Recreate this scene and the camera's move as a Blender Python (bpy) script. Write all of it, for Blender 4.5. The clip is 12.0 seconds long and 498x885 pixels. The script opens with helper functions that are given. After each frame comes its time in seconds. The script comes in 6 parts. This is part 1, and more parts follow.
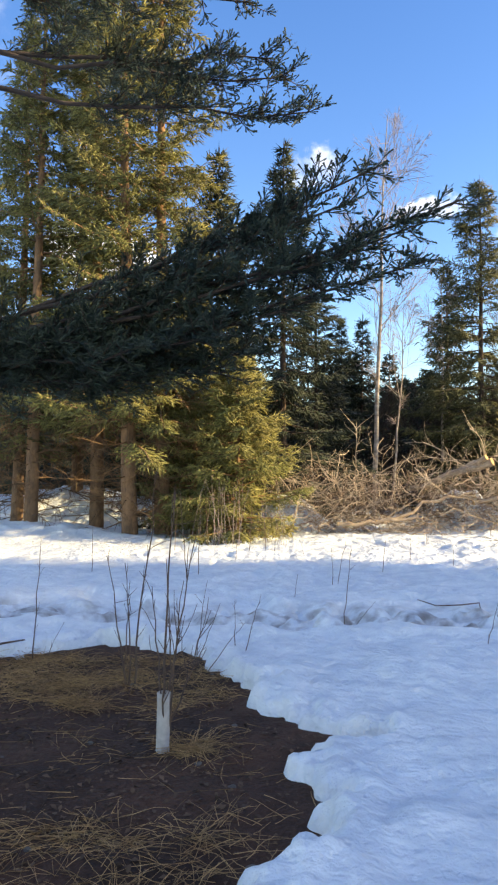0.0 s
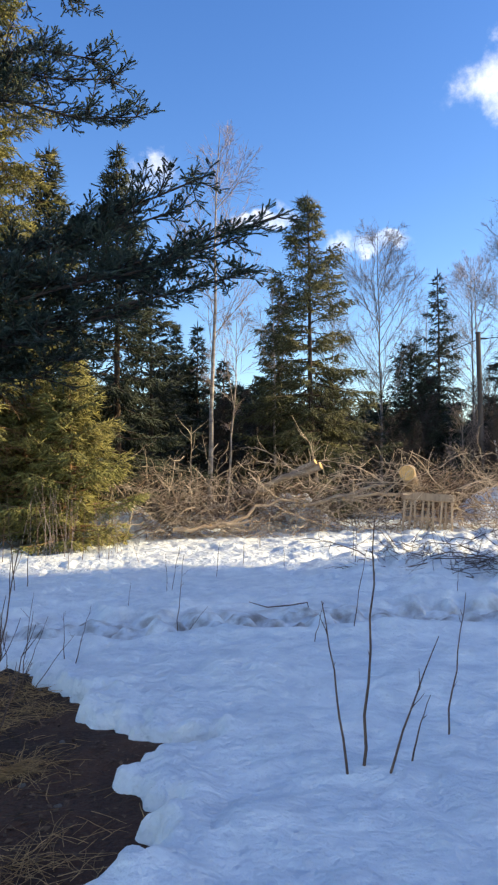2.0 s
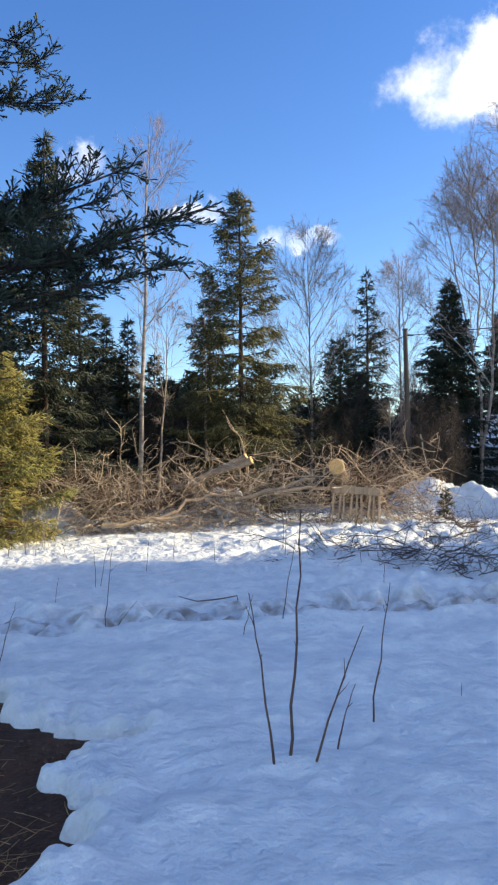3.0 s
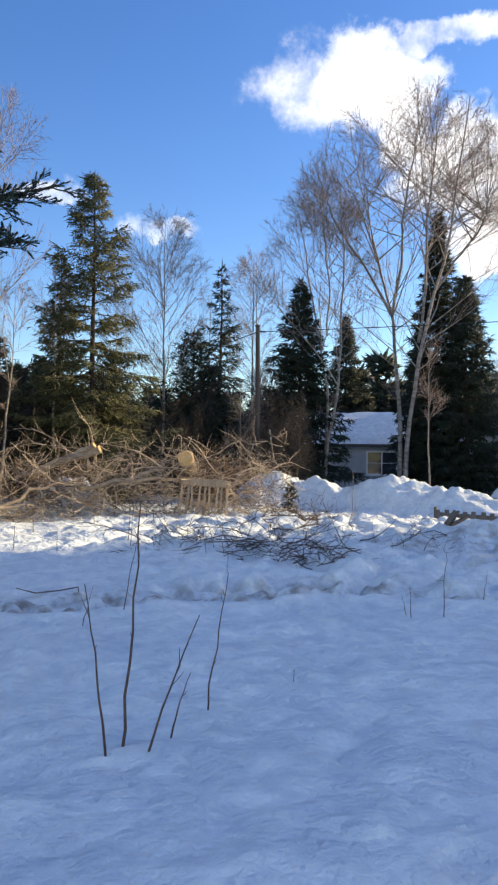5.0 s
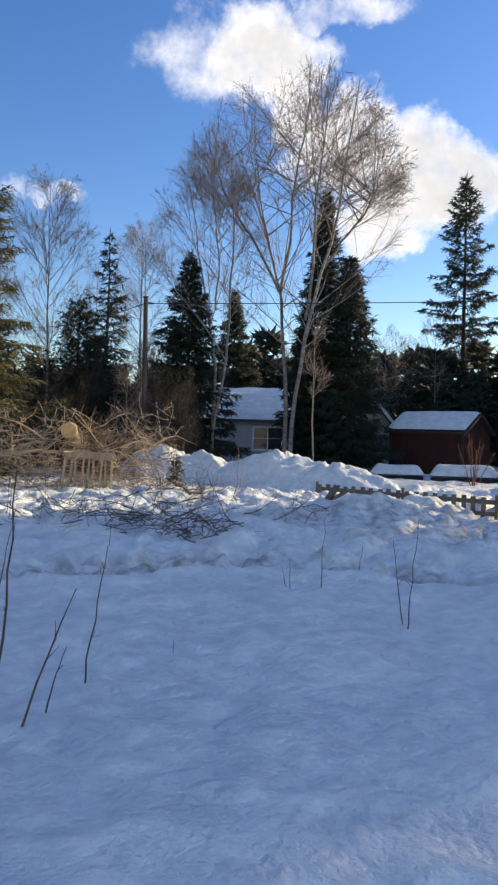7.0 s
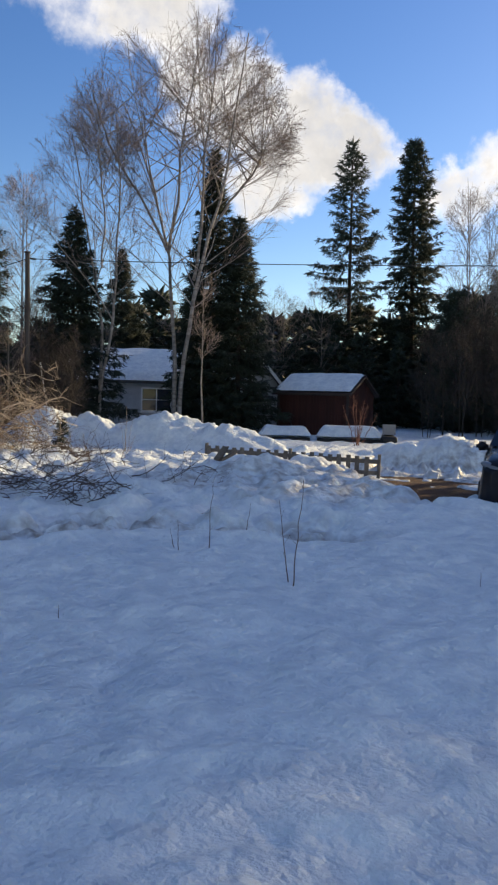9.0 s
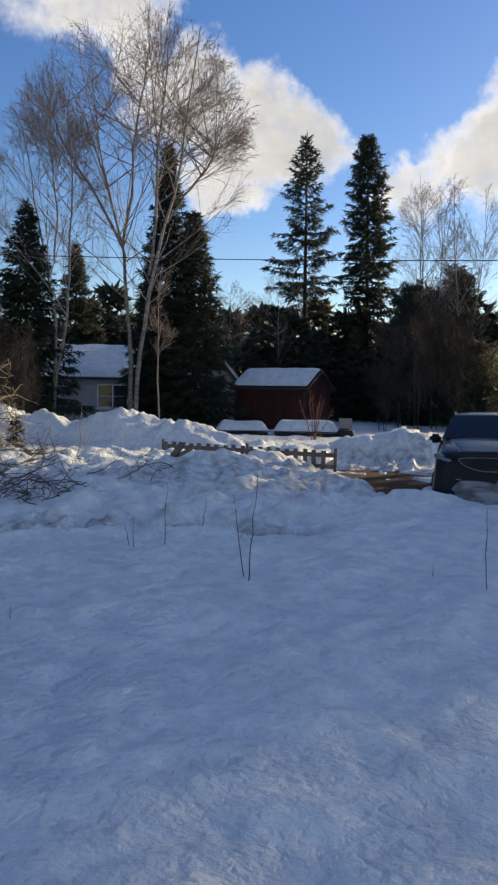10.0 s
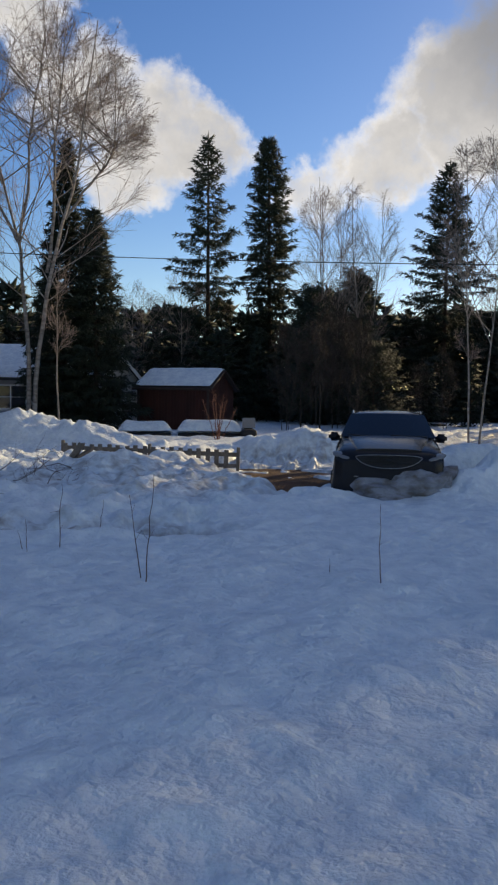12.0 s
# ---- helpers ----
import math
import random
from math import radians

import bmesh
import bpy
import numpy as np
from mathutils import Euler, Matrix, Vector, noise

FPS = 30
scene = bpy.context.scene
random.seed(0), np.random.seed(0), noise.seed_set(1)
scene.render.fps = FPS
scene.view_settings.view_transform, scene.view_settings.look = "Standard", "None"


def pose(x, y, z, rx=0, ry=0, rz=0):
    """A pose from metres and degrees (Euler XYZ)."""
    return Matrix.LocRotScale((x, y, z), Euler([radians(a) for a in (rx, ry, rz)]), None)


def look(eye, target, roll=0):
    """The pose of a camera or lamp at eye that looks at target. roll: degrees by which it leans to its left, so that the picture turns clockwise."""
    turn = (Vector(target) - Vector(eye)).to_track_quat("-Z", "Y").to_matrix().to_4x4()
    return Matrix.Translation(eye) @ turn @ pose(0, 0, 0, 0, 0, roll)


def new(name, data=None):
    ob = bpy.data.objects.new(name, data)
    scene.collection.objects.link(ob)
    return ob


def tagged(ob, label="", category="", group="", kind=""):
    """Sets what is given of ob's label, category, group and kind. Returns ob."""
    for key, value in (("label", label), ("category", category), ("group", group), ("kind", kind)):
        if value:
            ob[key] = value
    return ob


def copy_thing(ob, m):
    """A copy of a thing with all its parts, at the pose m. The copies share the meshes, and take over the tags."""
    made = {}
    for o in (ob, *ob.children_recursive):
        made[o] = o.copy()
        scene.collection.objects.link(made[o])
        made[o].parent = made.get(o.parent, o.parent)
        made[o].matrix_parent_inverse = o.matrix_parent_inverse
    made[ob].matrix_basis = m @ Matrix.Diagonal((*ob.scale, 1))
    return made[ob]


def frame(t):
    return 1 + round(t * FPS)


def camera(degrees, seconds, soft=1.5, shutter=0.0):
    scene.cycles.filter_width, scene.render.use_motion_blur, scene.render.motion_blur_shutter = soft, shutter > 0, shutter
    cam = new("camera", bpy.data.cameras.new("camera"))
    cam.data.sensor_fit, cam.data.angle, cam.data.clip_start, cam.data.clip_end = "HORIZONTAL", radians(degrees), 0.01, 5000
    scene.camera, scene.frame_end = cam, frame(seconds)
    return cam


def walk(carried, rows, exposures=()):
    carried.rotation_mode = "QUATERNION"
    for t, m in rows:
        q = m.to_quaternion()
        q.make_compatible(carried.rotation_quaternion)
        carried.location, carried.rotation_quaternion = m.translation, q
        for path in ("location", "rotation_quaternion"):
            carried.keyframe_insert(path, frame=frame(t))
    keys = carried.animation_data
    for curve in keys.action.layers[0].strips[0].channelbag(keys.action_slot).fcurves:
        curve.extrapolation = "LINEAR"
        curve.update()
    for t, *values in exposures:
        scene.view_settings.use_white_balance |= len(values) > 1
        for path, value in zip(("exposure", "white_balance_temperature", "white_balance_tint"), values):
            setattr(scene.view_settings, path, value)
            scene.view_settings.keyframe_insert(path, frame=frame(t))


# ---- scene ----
cam = camera(35.9, 12.0, soft=2.3)
PATH = [
    (0, (0.371, 0.337, 1.567), (0.302, 2.335, 1.635), 0.2),
    (0.5, (0.39, 0.347, 1.563), (0.463, 2.344, 1.643), 0.2),
    (1, (0.406, 0.34, 1.569), (0.605, 2.328, 1.648), -0.4),
    (1.5, (0.423, 0.341, 1.572), (0.756, 2.311, 1.652), -0.4),
    (2, (0.424, 0.34, 1.575), (0.775, 2.307, 1.656), -0.6),
    (2.5, (0.435, 0.336, 1.576), (0.813, 2.298, 1.65), -1.1),
    (3, (0.449, 0.342, 1.566), (0.973, 2.271, 1.631), -0.8),
    (3.2, (0.452, 0.333, 1.566), (1.006, 2.254, 1.623), -0.7),
    (4.8, (0.486, 0.323, 1.566), (1.338, 2.132, 1.625), 0.4),
    (5, (0.499, 0.326, 1.559), (1.381, 2.12, 1.602), 0.7),
    (5.5, (0.499, 0.314, 1.562), (1.477, 2.059, 1.571), 1.4),
    (6, (0.504, 0.314, 1.556), (1.555, 2.016, 1.541), 1.5),
    (6.5, (0.519, 0.31, 1.552), (1.613, 1.985, 1.543), 1.3),
    (7, (0.528, 0.313, 1.549), (1.663, 1.959, 1.531), 1.6),
    (7.2, (0.531, 0.3, 1.551), (1.701, 1.922, 1.531), 1.6),
    (8.8, (0.567, 0.337, 1.544), (1.885, 1.839, 1.462), 0.8),
    (9, (0.562, 0.321, 1.548), (1.92, 1.784, 1.438), 1.6),
    (9.5, (0.549, 0.264, 1.563), (1.951, 1.685, 1.442), 1.2),
    (10, (0.594, 0.292, 1.549), (2.029, 1.68, 1.429), 1.0),
    (10.5, (0.595, 0.277, 1.55), (2.047, 1.648, 1.445), 0.4),
    (11, (0.623, 0.284, 1.547), (2.07, 1.662, 1.457), 0.2),
    (11.5, (0.641, 0.275, 1.54), (2.168, 1.564, 1.456), 0.3),
    (12, (0.685, 0.273, 1.528), (2.28, 1.475, 1.413), 0.8),
]
walk(cam, [(t, look(eye, target, roll)) for t, eye, target, roll in PATH], [(0, 1.44, 7400, 10), (1, 1.22, 7000, 10), (2, 1.02, 6700, 10), (3, 0.98, 6560, 10), (5, 0.84, 6660, 10), (5.5, 0.66, 6660, 10), (7, 0.52, 6660, 10), (9, 0.34, 6860, 10), (9.5, 0.12, 6860, 10), (10.5, 0.18, 6860, 10), (11.5, 0.14, 6860, 10), (12, 0.00, 6860, 10)])

# ---- world, sun, exposure ----
SUN_AZ, SUN_EL = 94.0, 18.5
world = bpy.data.worlds.new("sky_world")
world.use_nodes = True
scene.world = world
wn, wl = world.node_tree.nodes, world.node_tree.links
wn.clear()


def sky_dir(az, el):
    a, e = radians(az), radians(el)
    return Vector((math.sin(a) * math.cos(e), math.cos(a) * math.cos(e), math.sin(e)))


def wnode(kind, **values):
    n = wn.new(kind)
    for key, value in values.items():
        n.inputs[key].default_value = value
    return n


def wmath(op, a, b=None, clamp=False):
    n = wn.new("ShaderNodeMath")
    n.operation, n.use_clamp = op, clamp
    for i, v in enumerate((a, b)):
        if v is None:
            continue
        if isinstance(v, (int, float)):
            n.inputs[i].default_value = v
        else:
            wl.new(v, n.inputs[i])
    return n.outputs[0]


sky = wn.new("ShaderNodeTexSky")
sky.sky_type, sky.sun_disc = "NISHITA", False
sky.sun_elevation, sky.sun_rotation = radians(SUN_EL), radians(SUN_AZ)
sky.altitude, sky.air_density, sky.dust_density, sky.ozone_density = 200, 1.0, 0.3, 2.2
coord = wn.new("ShaderNodeTexCoord")
# the direction, shaken by noise, so that the clouds get ragged edges
puff = wnode("ShaderNodeTexNoise", Scale=9.0, Detail=9.0, Roughness=0.62)
wl.new(coord.outputs["Generated"], puff.inputs["Vector"])
fine = wnode("ShaderNodeTexNoise", Scale=24.0, Detail=9.0, Roughness=0.62)
wl.new(coord.outputs["Generated"], fine.inputs["Vector"])
shake = wn.new("ShaderNodeVectorMath")
shake.operation = "MULTIPLY_ADD"
wl.new(puff.outputs["Color"], shake.inputs[0])
shake.inputs[1].default_value = (0.13, 0.13, 0.13)
wl.new(coord.outputs["Generated"], shake.inputs[2])
shift = wn.new("ShaderNodeVectorMath")
shift.operation = "SUBTRACT"
wl.new(shake.outputs[0], shift.inputs[0])
shift.inputs[1].default_value = (0.065, 0.065, 0.065)
# clouds: azimuth, height, half width, half height (degrees), tilt, weight
CLOUDS = [
    (31.4, 26.0, 5.2, 3.8, 0, 0.62), (35.0, 26.2, 4.2, 4.0, 0, 1.1), (39.2, 20.0, 3.0, 3.2, 0, 0.9), (36.8, 22.6, 2.6, 2.0, 0, 0.9), (40.5, 28.5, 4.5, 1.3, 0, 0.62),
    (42.5, 20.0, 4.2, 4.8, 0, 1.1), (46.0, 18.8, 4.4, 4.2, 0, 1.1), (49.8, 18.0, 3.2, 3.0, 0, 1.1), (43.5, 15.2, 4.0, 2.2, 0, 1.0),
    (57.5, 14.6, 3.6, 2.4, 0, 1.0), (62.5, 16.6, 4.5, 3.2, 0, 1.1), (68.5, 20.0, 6.0, 5.4, 0, 1.2), (76.0, 22.0, 9.0, 8.0, 0, 1.2),
    (19.6, 15.9, 3.0, 1.1, 0, 0.52), (11.0, 17.9, 3.4, 1.0, 0, 0.50), (2.6, 21.8, 2.6, 1.3, 0, 0.46), (-13.0, 15.0, 5.0, 3.0, 0, 0.8),
    (62.0, 31.0, 6.0, 2.0, 0, 0.6),
]
total = None
for az, el, half_w, half_h, turn, weight in CLOUDS:
    c = sky_dir(az, el)
    off = wn.new("ShaderNodeVectorMath")
    off.operation = "SUBTRACT"
    wl.new(shift.outputs[0], off.inputs[0])
    off.inputs[1].default_value = c
    a = radians(az)
    side = Vector((math.cos(a), -math.sin(a), 0)) / math.sin(radians(half_w))
    up = c.cross(Vector((math.cos(a), -math.sin(a), 0)))
    up = (up if up.z > 0 else -up) / math.sin(radians(half_h))
    terms = []
    for axis in (side, up):
        dot = wn.new("ShaderNodeVectorMath")
        dot.operation = "DOT_PRODUCT"
        wl.new(off.outputs[0], dot.inputs[0])
        dot.inputs[1].default_value = axis
        terms.append(wmath("POWER", wmath("ABSOLUTE", dot.outputs["Value"]), 2.0))
    near = wmath("MULTIPLY", wmath("SUBTRACT", 1.35, wmath("ADD", *terms), clamp=True), weight)
    total = near if total is None else wmath("MAXIMUM", total, near)
# scattered clouds added over the unseen sky, behind and overhead, to whiten its light
away = wn.new("ShaderNodeVectorMath")
away.operation = "DOT_PRODUCT"
wl.new(coord.outputs["Generated"], away.inputs[0])
away.inputs[1].default_value = sky_dir(28, 8)
broad = wnode("ShaderNodeTexNoise", Scale=2.6, Detail=6.0, Roughness=0.55)
wl.new(coord.outputs["Generated"], broad.inputs["Vector"])
rest = wmath("MULTIPLY", wmath("MULTIPLY", wmath("SUBTRACT", broad.outputs["Fac"], 0.50), 6.0, clamp=True), wmath("MULTIPLY", wmath("SUBTRACT", 0.72, away.outputs["Value"]), 6.0, clamp=True))
total = wmath("MAXIMUM", total, wmath("MULTIPLY", rest, 1.2))
ragged = wmath("ADD", total, wmath("MULTIPLY", wmath("SUBTRACT", fine.outputs["Fac"], 0.5), 1.3))
cover = wn.new("ShaderNodeMapRange")
cover.interpolation_type = "SMOOTHSTEP"
cover.inputs["From Min"].default_value, cover.inputs["From Max"].default_value = 0.16, 1.22
wl.new(ragged, cover.inputs["Value"])
has = wmath("MULTIPLY", cover.outputs[0], wmath("MULTIPLY", total, 3.0, clamp=True))
# cloud colour: bright rim, greyer heart
heart = wn.new("ShaderNodeValToRGB")
heart.color_ramp.elements[0].position, heart.color_ramp.elements[0].color = 0.50, (8.3, 8.1, 7.9, 1)
heart.color_ramp.elements[1].position, heart.color_ramp.elements[1].color = 1.0, (4.6, 4.6, 4.7, 1)
wl.new(wmath("MULTIPLY", wmath("ADD", total, wmath("SUBTRACT", puff.outputs["Fac"], 0.5)), 0.8), heart.inputs["Fac"])
# the great cloud beside the sun is thick and grey above
thick = wn.new("ShaderNodeVectorMath")
thick.operation = "DOT_PRODUCT"
wl.new(coord.outputs["Generated"], thick.inputs[0])
thick.inputs[1].default_value = sky_dir(76, 29)
shade = wn.new("ShaderNodeMapRange")
shade.interpolation_type = "SMOOTHSTEP"
shade.inputs["From Min"].default_value, shade.inputs["From Max"].default_value = math.cos(radians(13.5)), math.cos(radians(6))
wl.new(thick.outputs["Value"], shade.inputs["Value"])
dull = wn.new("ShaderNodeMix")
dull.data_type = "RGBA"
wl.new(shade.outputs[0], dull.inputs["Factor"])
wl.new(heart.outputs[0], dull.inputs[6])
dull.inputs[7].default_value = (2.5, 2.6, 2.9, 1)
blue = wn.new("ShaderNodeHueSaturation")
blue.inputs["Saturation"].default_value = 1.27
blue.inputs["Hue"].default_value = 0.514
blue.inputs["Value"].default_value = 1.15
wl.new(sky.outputs[0], blue.inputs["Color"])
mix = wn.new("ShaderNodeMix")
mix.data_type = "RGBA"
wl.new(has, mix.inputs["Factor"])
wl.new(blue.outputs[0], mix.inputs[6])
wl.new(dull.outputs[2], mix.inputs[7])
back = wnode("ShaderNodeBackground", Strength=0.12)
wl.new(mix.outputs[2], back.inputs["Color"])
out = wn.new("ShaderNodeOutputWorld")
wl.new(back.outputs[0], out.inputs["Surface"])

lamp = bpy.data.lights.new("sun", "SUN")
lamp.energy, lamp.angle, lamp.color = 5.0, radians(0.6), (1.0, 0.79, 0.46)
sun = new("sun", lamp)
sun.matrix_world = look(sky_dir(SUN_AZ, SUN_EL) * 60, (0, 0, 0))


# ---- materials ----
def material(name, base, second=None, scale=4.0, rough=0.8, bump=0.3, bump_scale=30.0, metal=0.0, spots=None, stretch=(1, 1, 1), vary=0.0, island=0.0, spec=0.3, coords="Object", distance=0.02):
    """Two colours mixed by coarse noise, fine grain over it, relief, and a shift from object to object or from piece to piece."""
    m = bpy.data.materials.new(name)
    m.use_nodes = True
    n, l = m.node_tree.nodes, m.node_tree.links
    p = n["Principled BSDF"]
    p.inputs["Roughness"].default_value, p.inputs["Metallic"].default_value = rough, metal
    p.inputs["Specular IOR Level"].default_value = spec
    tc = n.new("ShaderNodeTexCoord")
    mp = n.new("ShaderNodeMapping")
    mp.inputs["Scale"].default_value = stretch
    l.new(tc.outputs[coords], mp.inputs["Vector"])
    big = n.new("ShaderNodeTexNoise")
    big.inputs["Scale"].default_value, big.inputs["Detail"].default_value = scale, 6
    l.new(mp.outputs[0], big.inputs["Vector"])
    small = n.new("ShaderNodeTexNoise")
    small.inputs["Scale"].default_value, small.inputs["Detail"].default_value = bump_scale, 5
    l.new(mp.outputs[0], small.inputs["Vector"])
    ramp = n.new("ShaderNodeValToRGB")
    ramp.color_ramp.elements[0].position, ramp.color_ramp.elements[1].position = 0.35, 0.65
    second = second or tuple(c * 0.7 for c in base)
    ramp.color_ramp.elements[0].color, ramp.color_ramp.elements[1].color = (*base, 1), (*second, 1)
    blend = n.new("ShaderNodeMath")
    blend.operation = "MULTIPLY_ADD"
    l.new(small.outputs["Fac"], blend.inputs[0])
    blend.inputs[1].default_value = 0.5
    half = n.new("ShaderNodeMath")
    half.operation = "MULTIPLY_ADD"
    l.new(big.outputs["Fac"], half.inputs[0])
    half.inputs[1].default_value, half.inputs[2].default_value = 0.8, -0.15
    l.new(half.outputs[0], blend.inputs[2])
    l.new(blend.outputs[0], ramp.inputs["Fac"])
    colour = ramp.outputs["Color"]
    for amount, kind in ((vary, "object"), (island, "island")):
        if not amount:
            continue
        src = n.new("ShaderNodeObjectInfo").outputs["Random"] if kind == "object" else n.new("ShaderNodeNewGeometry").outputs["Random Per Island"]
        hsv = n.new("ShaderNodeHueSaturation")
        val = n.new("ShaderNodeMapRange")
        val.inputs["To Min"].default_value, val.inputs["To Max"].default_value = 1 - amount, 1 + amount
        l.new(src, val.inputs["Value"])
        l.new(val.outputs[0], hsv.inputs["Value"])
        l.new(colour, hsv.inputs["Color"])
        colour = hsv.outputs["Color"]
    l.new(colour, p.inputs["Base Color"])
    if bump:
        b = n.new("ShaderNodeBump")
        b.inputs["Strength"].default_value, b.inputs["Distance"].default_value = bump, distance
        l.new(small.outputs["Fac"], b.inputs["Height"])
        l.new(b.outputs[0], p.inputs["Normal"])
    return m


def snow_material(name, dirty=0.0, base=(0.81, 0.86, 0.86)):
    """Old spring snow: crusty relief at three scales, glinting grains, faint dirt."""
    m = material(name, base, (base[0] * 0.76, base[1] * 0.79, base[2] * 0.84), scale=3.2, rough=0.55, bump=0.0, bump_scale=9.0, spec=0.4)
    n, l = m.node_tree.nodes, m.node_tree.links
    p = n["Principled BSDF"]
    tc = n.new("ShaderNodeTexCoord")
    height = None
    for scale, weight in ((3.5, 0.45), (9.0, 0.66), (20.0, 0.30), (60.0, 0.04)):
        t = n.new("ShaderNodeTexNoise")
        t.inputs["Scale"].default_value, t.inputs["Detail"].default_value = scale, 4
        l.new(tc.outputs["Object"], t.inputs["Vector"])
        s = n.new("ShaderNodeMath")
        s.operation = "MULTIPLY"
        s.inputs[1].default_value = weight
        l.new(t.outputs["Fac"], s.inputs[0])
        if height is None:
            height = s.outputs[0]
        else:
            a = n.new("ShaderNodeMath")
            l.new(height, a.inputs[0])
            l.new(s.outputs[0], a.inputs[1])
            height = a.outputs[0]
    b = n.new("ShaderNodeBump")
    b.inputs["Strength"].default_value, b.inputs["Distance"].default_value = 0.72, 0.12
    l.new(height, b.inputs["Height"])
    l.new(b.outputs[0], p.inputs["Normal"])
    # single grains that catch the light
    g = n.new("ShaderNodeTexVoronoi")
    g.inputs["Scale"].default_value = 140
    l.new(tc.outputs["Object"], g.inputs["Vector"])
    r = n.new("ShaderNodeValToRGB")
    r.color_ramp.elements[0].position, r.color_ramp.elements[1].position = 0.05, 0.14
    r.color_ramp.elements[0].color, r.color_ramp.elements[1].color = (0.12, 0.12, 0.12, 1), (0.6, 0.6, 0.6, 1)
    l.new(g.outputs["Distance"], r.inputs["Fac"])
    l.new(r.outputs["Color"], p.inputs["Roughness"])
    # trodden snow is grey with soil
    worn = n.new("ShaderNodeAttribute")
    worn.attribute_name = "trodden"
    soil = n.new("ShaderNodeTexNoise")
    soil.inputs["Scale"].default_value, soil.inputs["Detail"].default_value = 5.0, 7
    l.new(tc.outputs["Object"], soil.inputs["Vector"])
    much = n.new("ShaderNodeMapRange")
    much.inputs["From Min"].default_value, much.inputs["From Max"].default_value = 0.42, 0.68
    much.inputs["To Max"].default_value = 0.95
    l.new(soil.outputs["Fac"], much.inputs["Value"])
    both = n.new("ShaderNodeMath")
    both.operation = "MULTIPLY"
    l.new(much.outputs[0], both.inputs[0])
    l.new(worn.outputs["Fac"], both.inputs[1])
    grey = n.new("ShaderNodeMix")
    grey.data_type = "RGBA"
    l.new(both.outputs[0], grey.inputs["Factor"])
    l.new(p.inputs["Base Color"].links[0].from_socket, grey.inputs[6])
    grey.inputs[7].default_value = (0.24, 0.22, 0.20, 1)
    l.new(grey.outputs[2], p.inputs["Base Color"])
    if dirty:
        d = n.new("ShaderNodeTexNoise")
        d.inputs["Scale"].default_value, d.inputs["Detail"].default_value = 3.5, 8
        l.new(tc.outputs["Object"], d.inputs["Vector"])
        k = n.new("ShaderNodeValToRGB")
        k.color_ramp.elements[0].position, k.color_ramp.elements[1].position = 0.40, 0.66
        k.color_ramp.elements[0].color, k.color_ramp.elements[1].color = (0, 0, 0, 1), (dirty, dirty, dirty, 1)
        l.new(d.outputs["Fac"], k.inputs["Fac"])
        mx = n.new("ShaderNodeMix")
        mx.data_type = "RGBA"
        l.new(k.outputs["Color"], mx.inputs["Factor"])
        l.new(p.inputs["Base Color"].links[0].from_socket, mx.inputs[6])
        mx.inputs[7].default_value = (0.13, 0.11, 0.09, 1)
        l.new(mx.outputs[2], p.inputs["Base Color"])
    return m


SNOW = snow_material("snow")
DIRTY_SNOW = snow_material("dirty_snow", 0.95, (0.33, 0.34, 0.37))
EARTH = material("earth", (0.040, 0.022, 0.014), (0.092, 0.046, 0.027), scale=1.6, rough=0.95, bump=0.9, bump_scale=38, distance=0.03)
# forest spruces: their shade is put into the near-black needle colour
SHADED_NEEDLE = material("shaded_spruce_needles", (0.017, 0.029, 0.020), (0.030, 0.040, 0.022), scale=1.2, rough=0.6, bump=0, island=0.35, vary=0.2)
# the yard's spruces: low sunlight is put into the yellow-green needle colour
SUNLIT_NEEDLE = material("sunlit_spruce_needles", (0.115, 0.122, 0.036), (0.165, 0.148, 0.046), scale=1.0, rough=0.6, bump=0, island=0.55, vary=0.15)
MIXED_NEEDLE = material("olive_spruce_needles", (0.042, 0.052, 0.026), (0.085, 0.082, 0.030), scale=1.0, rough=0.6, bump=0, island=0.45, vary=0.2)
DEAD_TWIG = material("dead_spruce_twigs", (0.20, 0.12, 0.06), (0.12, 0.075, 0.04), scale=3, rough=0.9, bump=0, island=0.4)
NEAR_NEEDLE = material("near_spruce_needles", (0.036, 0.058, 0.048), (0.058, 0.074, 0.044), scale=1.4, rough=0.55, bump=0, island=0.35)
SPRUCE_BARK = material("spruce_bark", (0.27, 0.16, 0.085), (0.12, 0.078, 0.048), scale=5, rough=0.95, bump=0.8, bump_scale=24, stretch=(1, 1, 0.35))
# spruce bark again, darkened so that its colour holds the forest's shade
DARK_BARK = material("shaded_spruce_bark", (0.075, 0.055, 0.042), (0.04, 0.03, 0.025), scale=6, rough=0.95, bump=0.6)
BIRCH_BARK = material("birch_bark", (0.38, 0.335, 0.29), (0.16, 0.13, 0.11), scale=2.2, rough=0.8, bump=0.3, bump_scale=9, stretch=(1, 1, 3.5), island=0.12)
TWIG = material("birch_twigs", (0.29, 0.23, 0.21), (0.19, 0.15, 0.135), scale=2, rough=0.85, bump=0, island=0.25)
# undergrowth twigs darkened: the forest edge's shade is put into their colour
SHADE_TWIG = material("shaded_sapling_bark", (0.066, 0.053, 0.045), (0.042, 0.034, 0.03), scale=2, rough=0.9, bump=0, island=0.3, vary=0.3)
RED_TWIG = material("reddish_twigs", (0.26, 0.115, 0.075), (0.15, 0.07, 0.05), scale=3, rough=0.85, bump=0, island=0.3)
STALK = material("sapling_stem", (0.085, 0.055, 0.042), (0.14, 0.09, 0.06), scale=12, rough=0.8, bump=0.2, island=0.2)
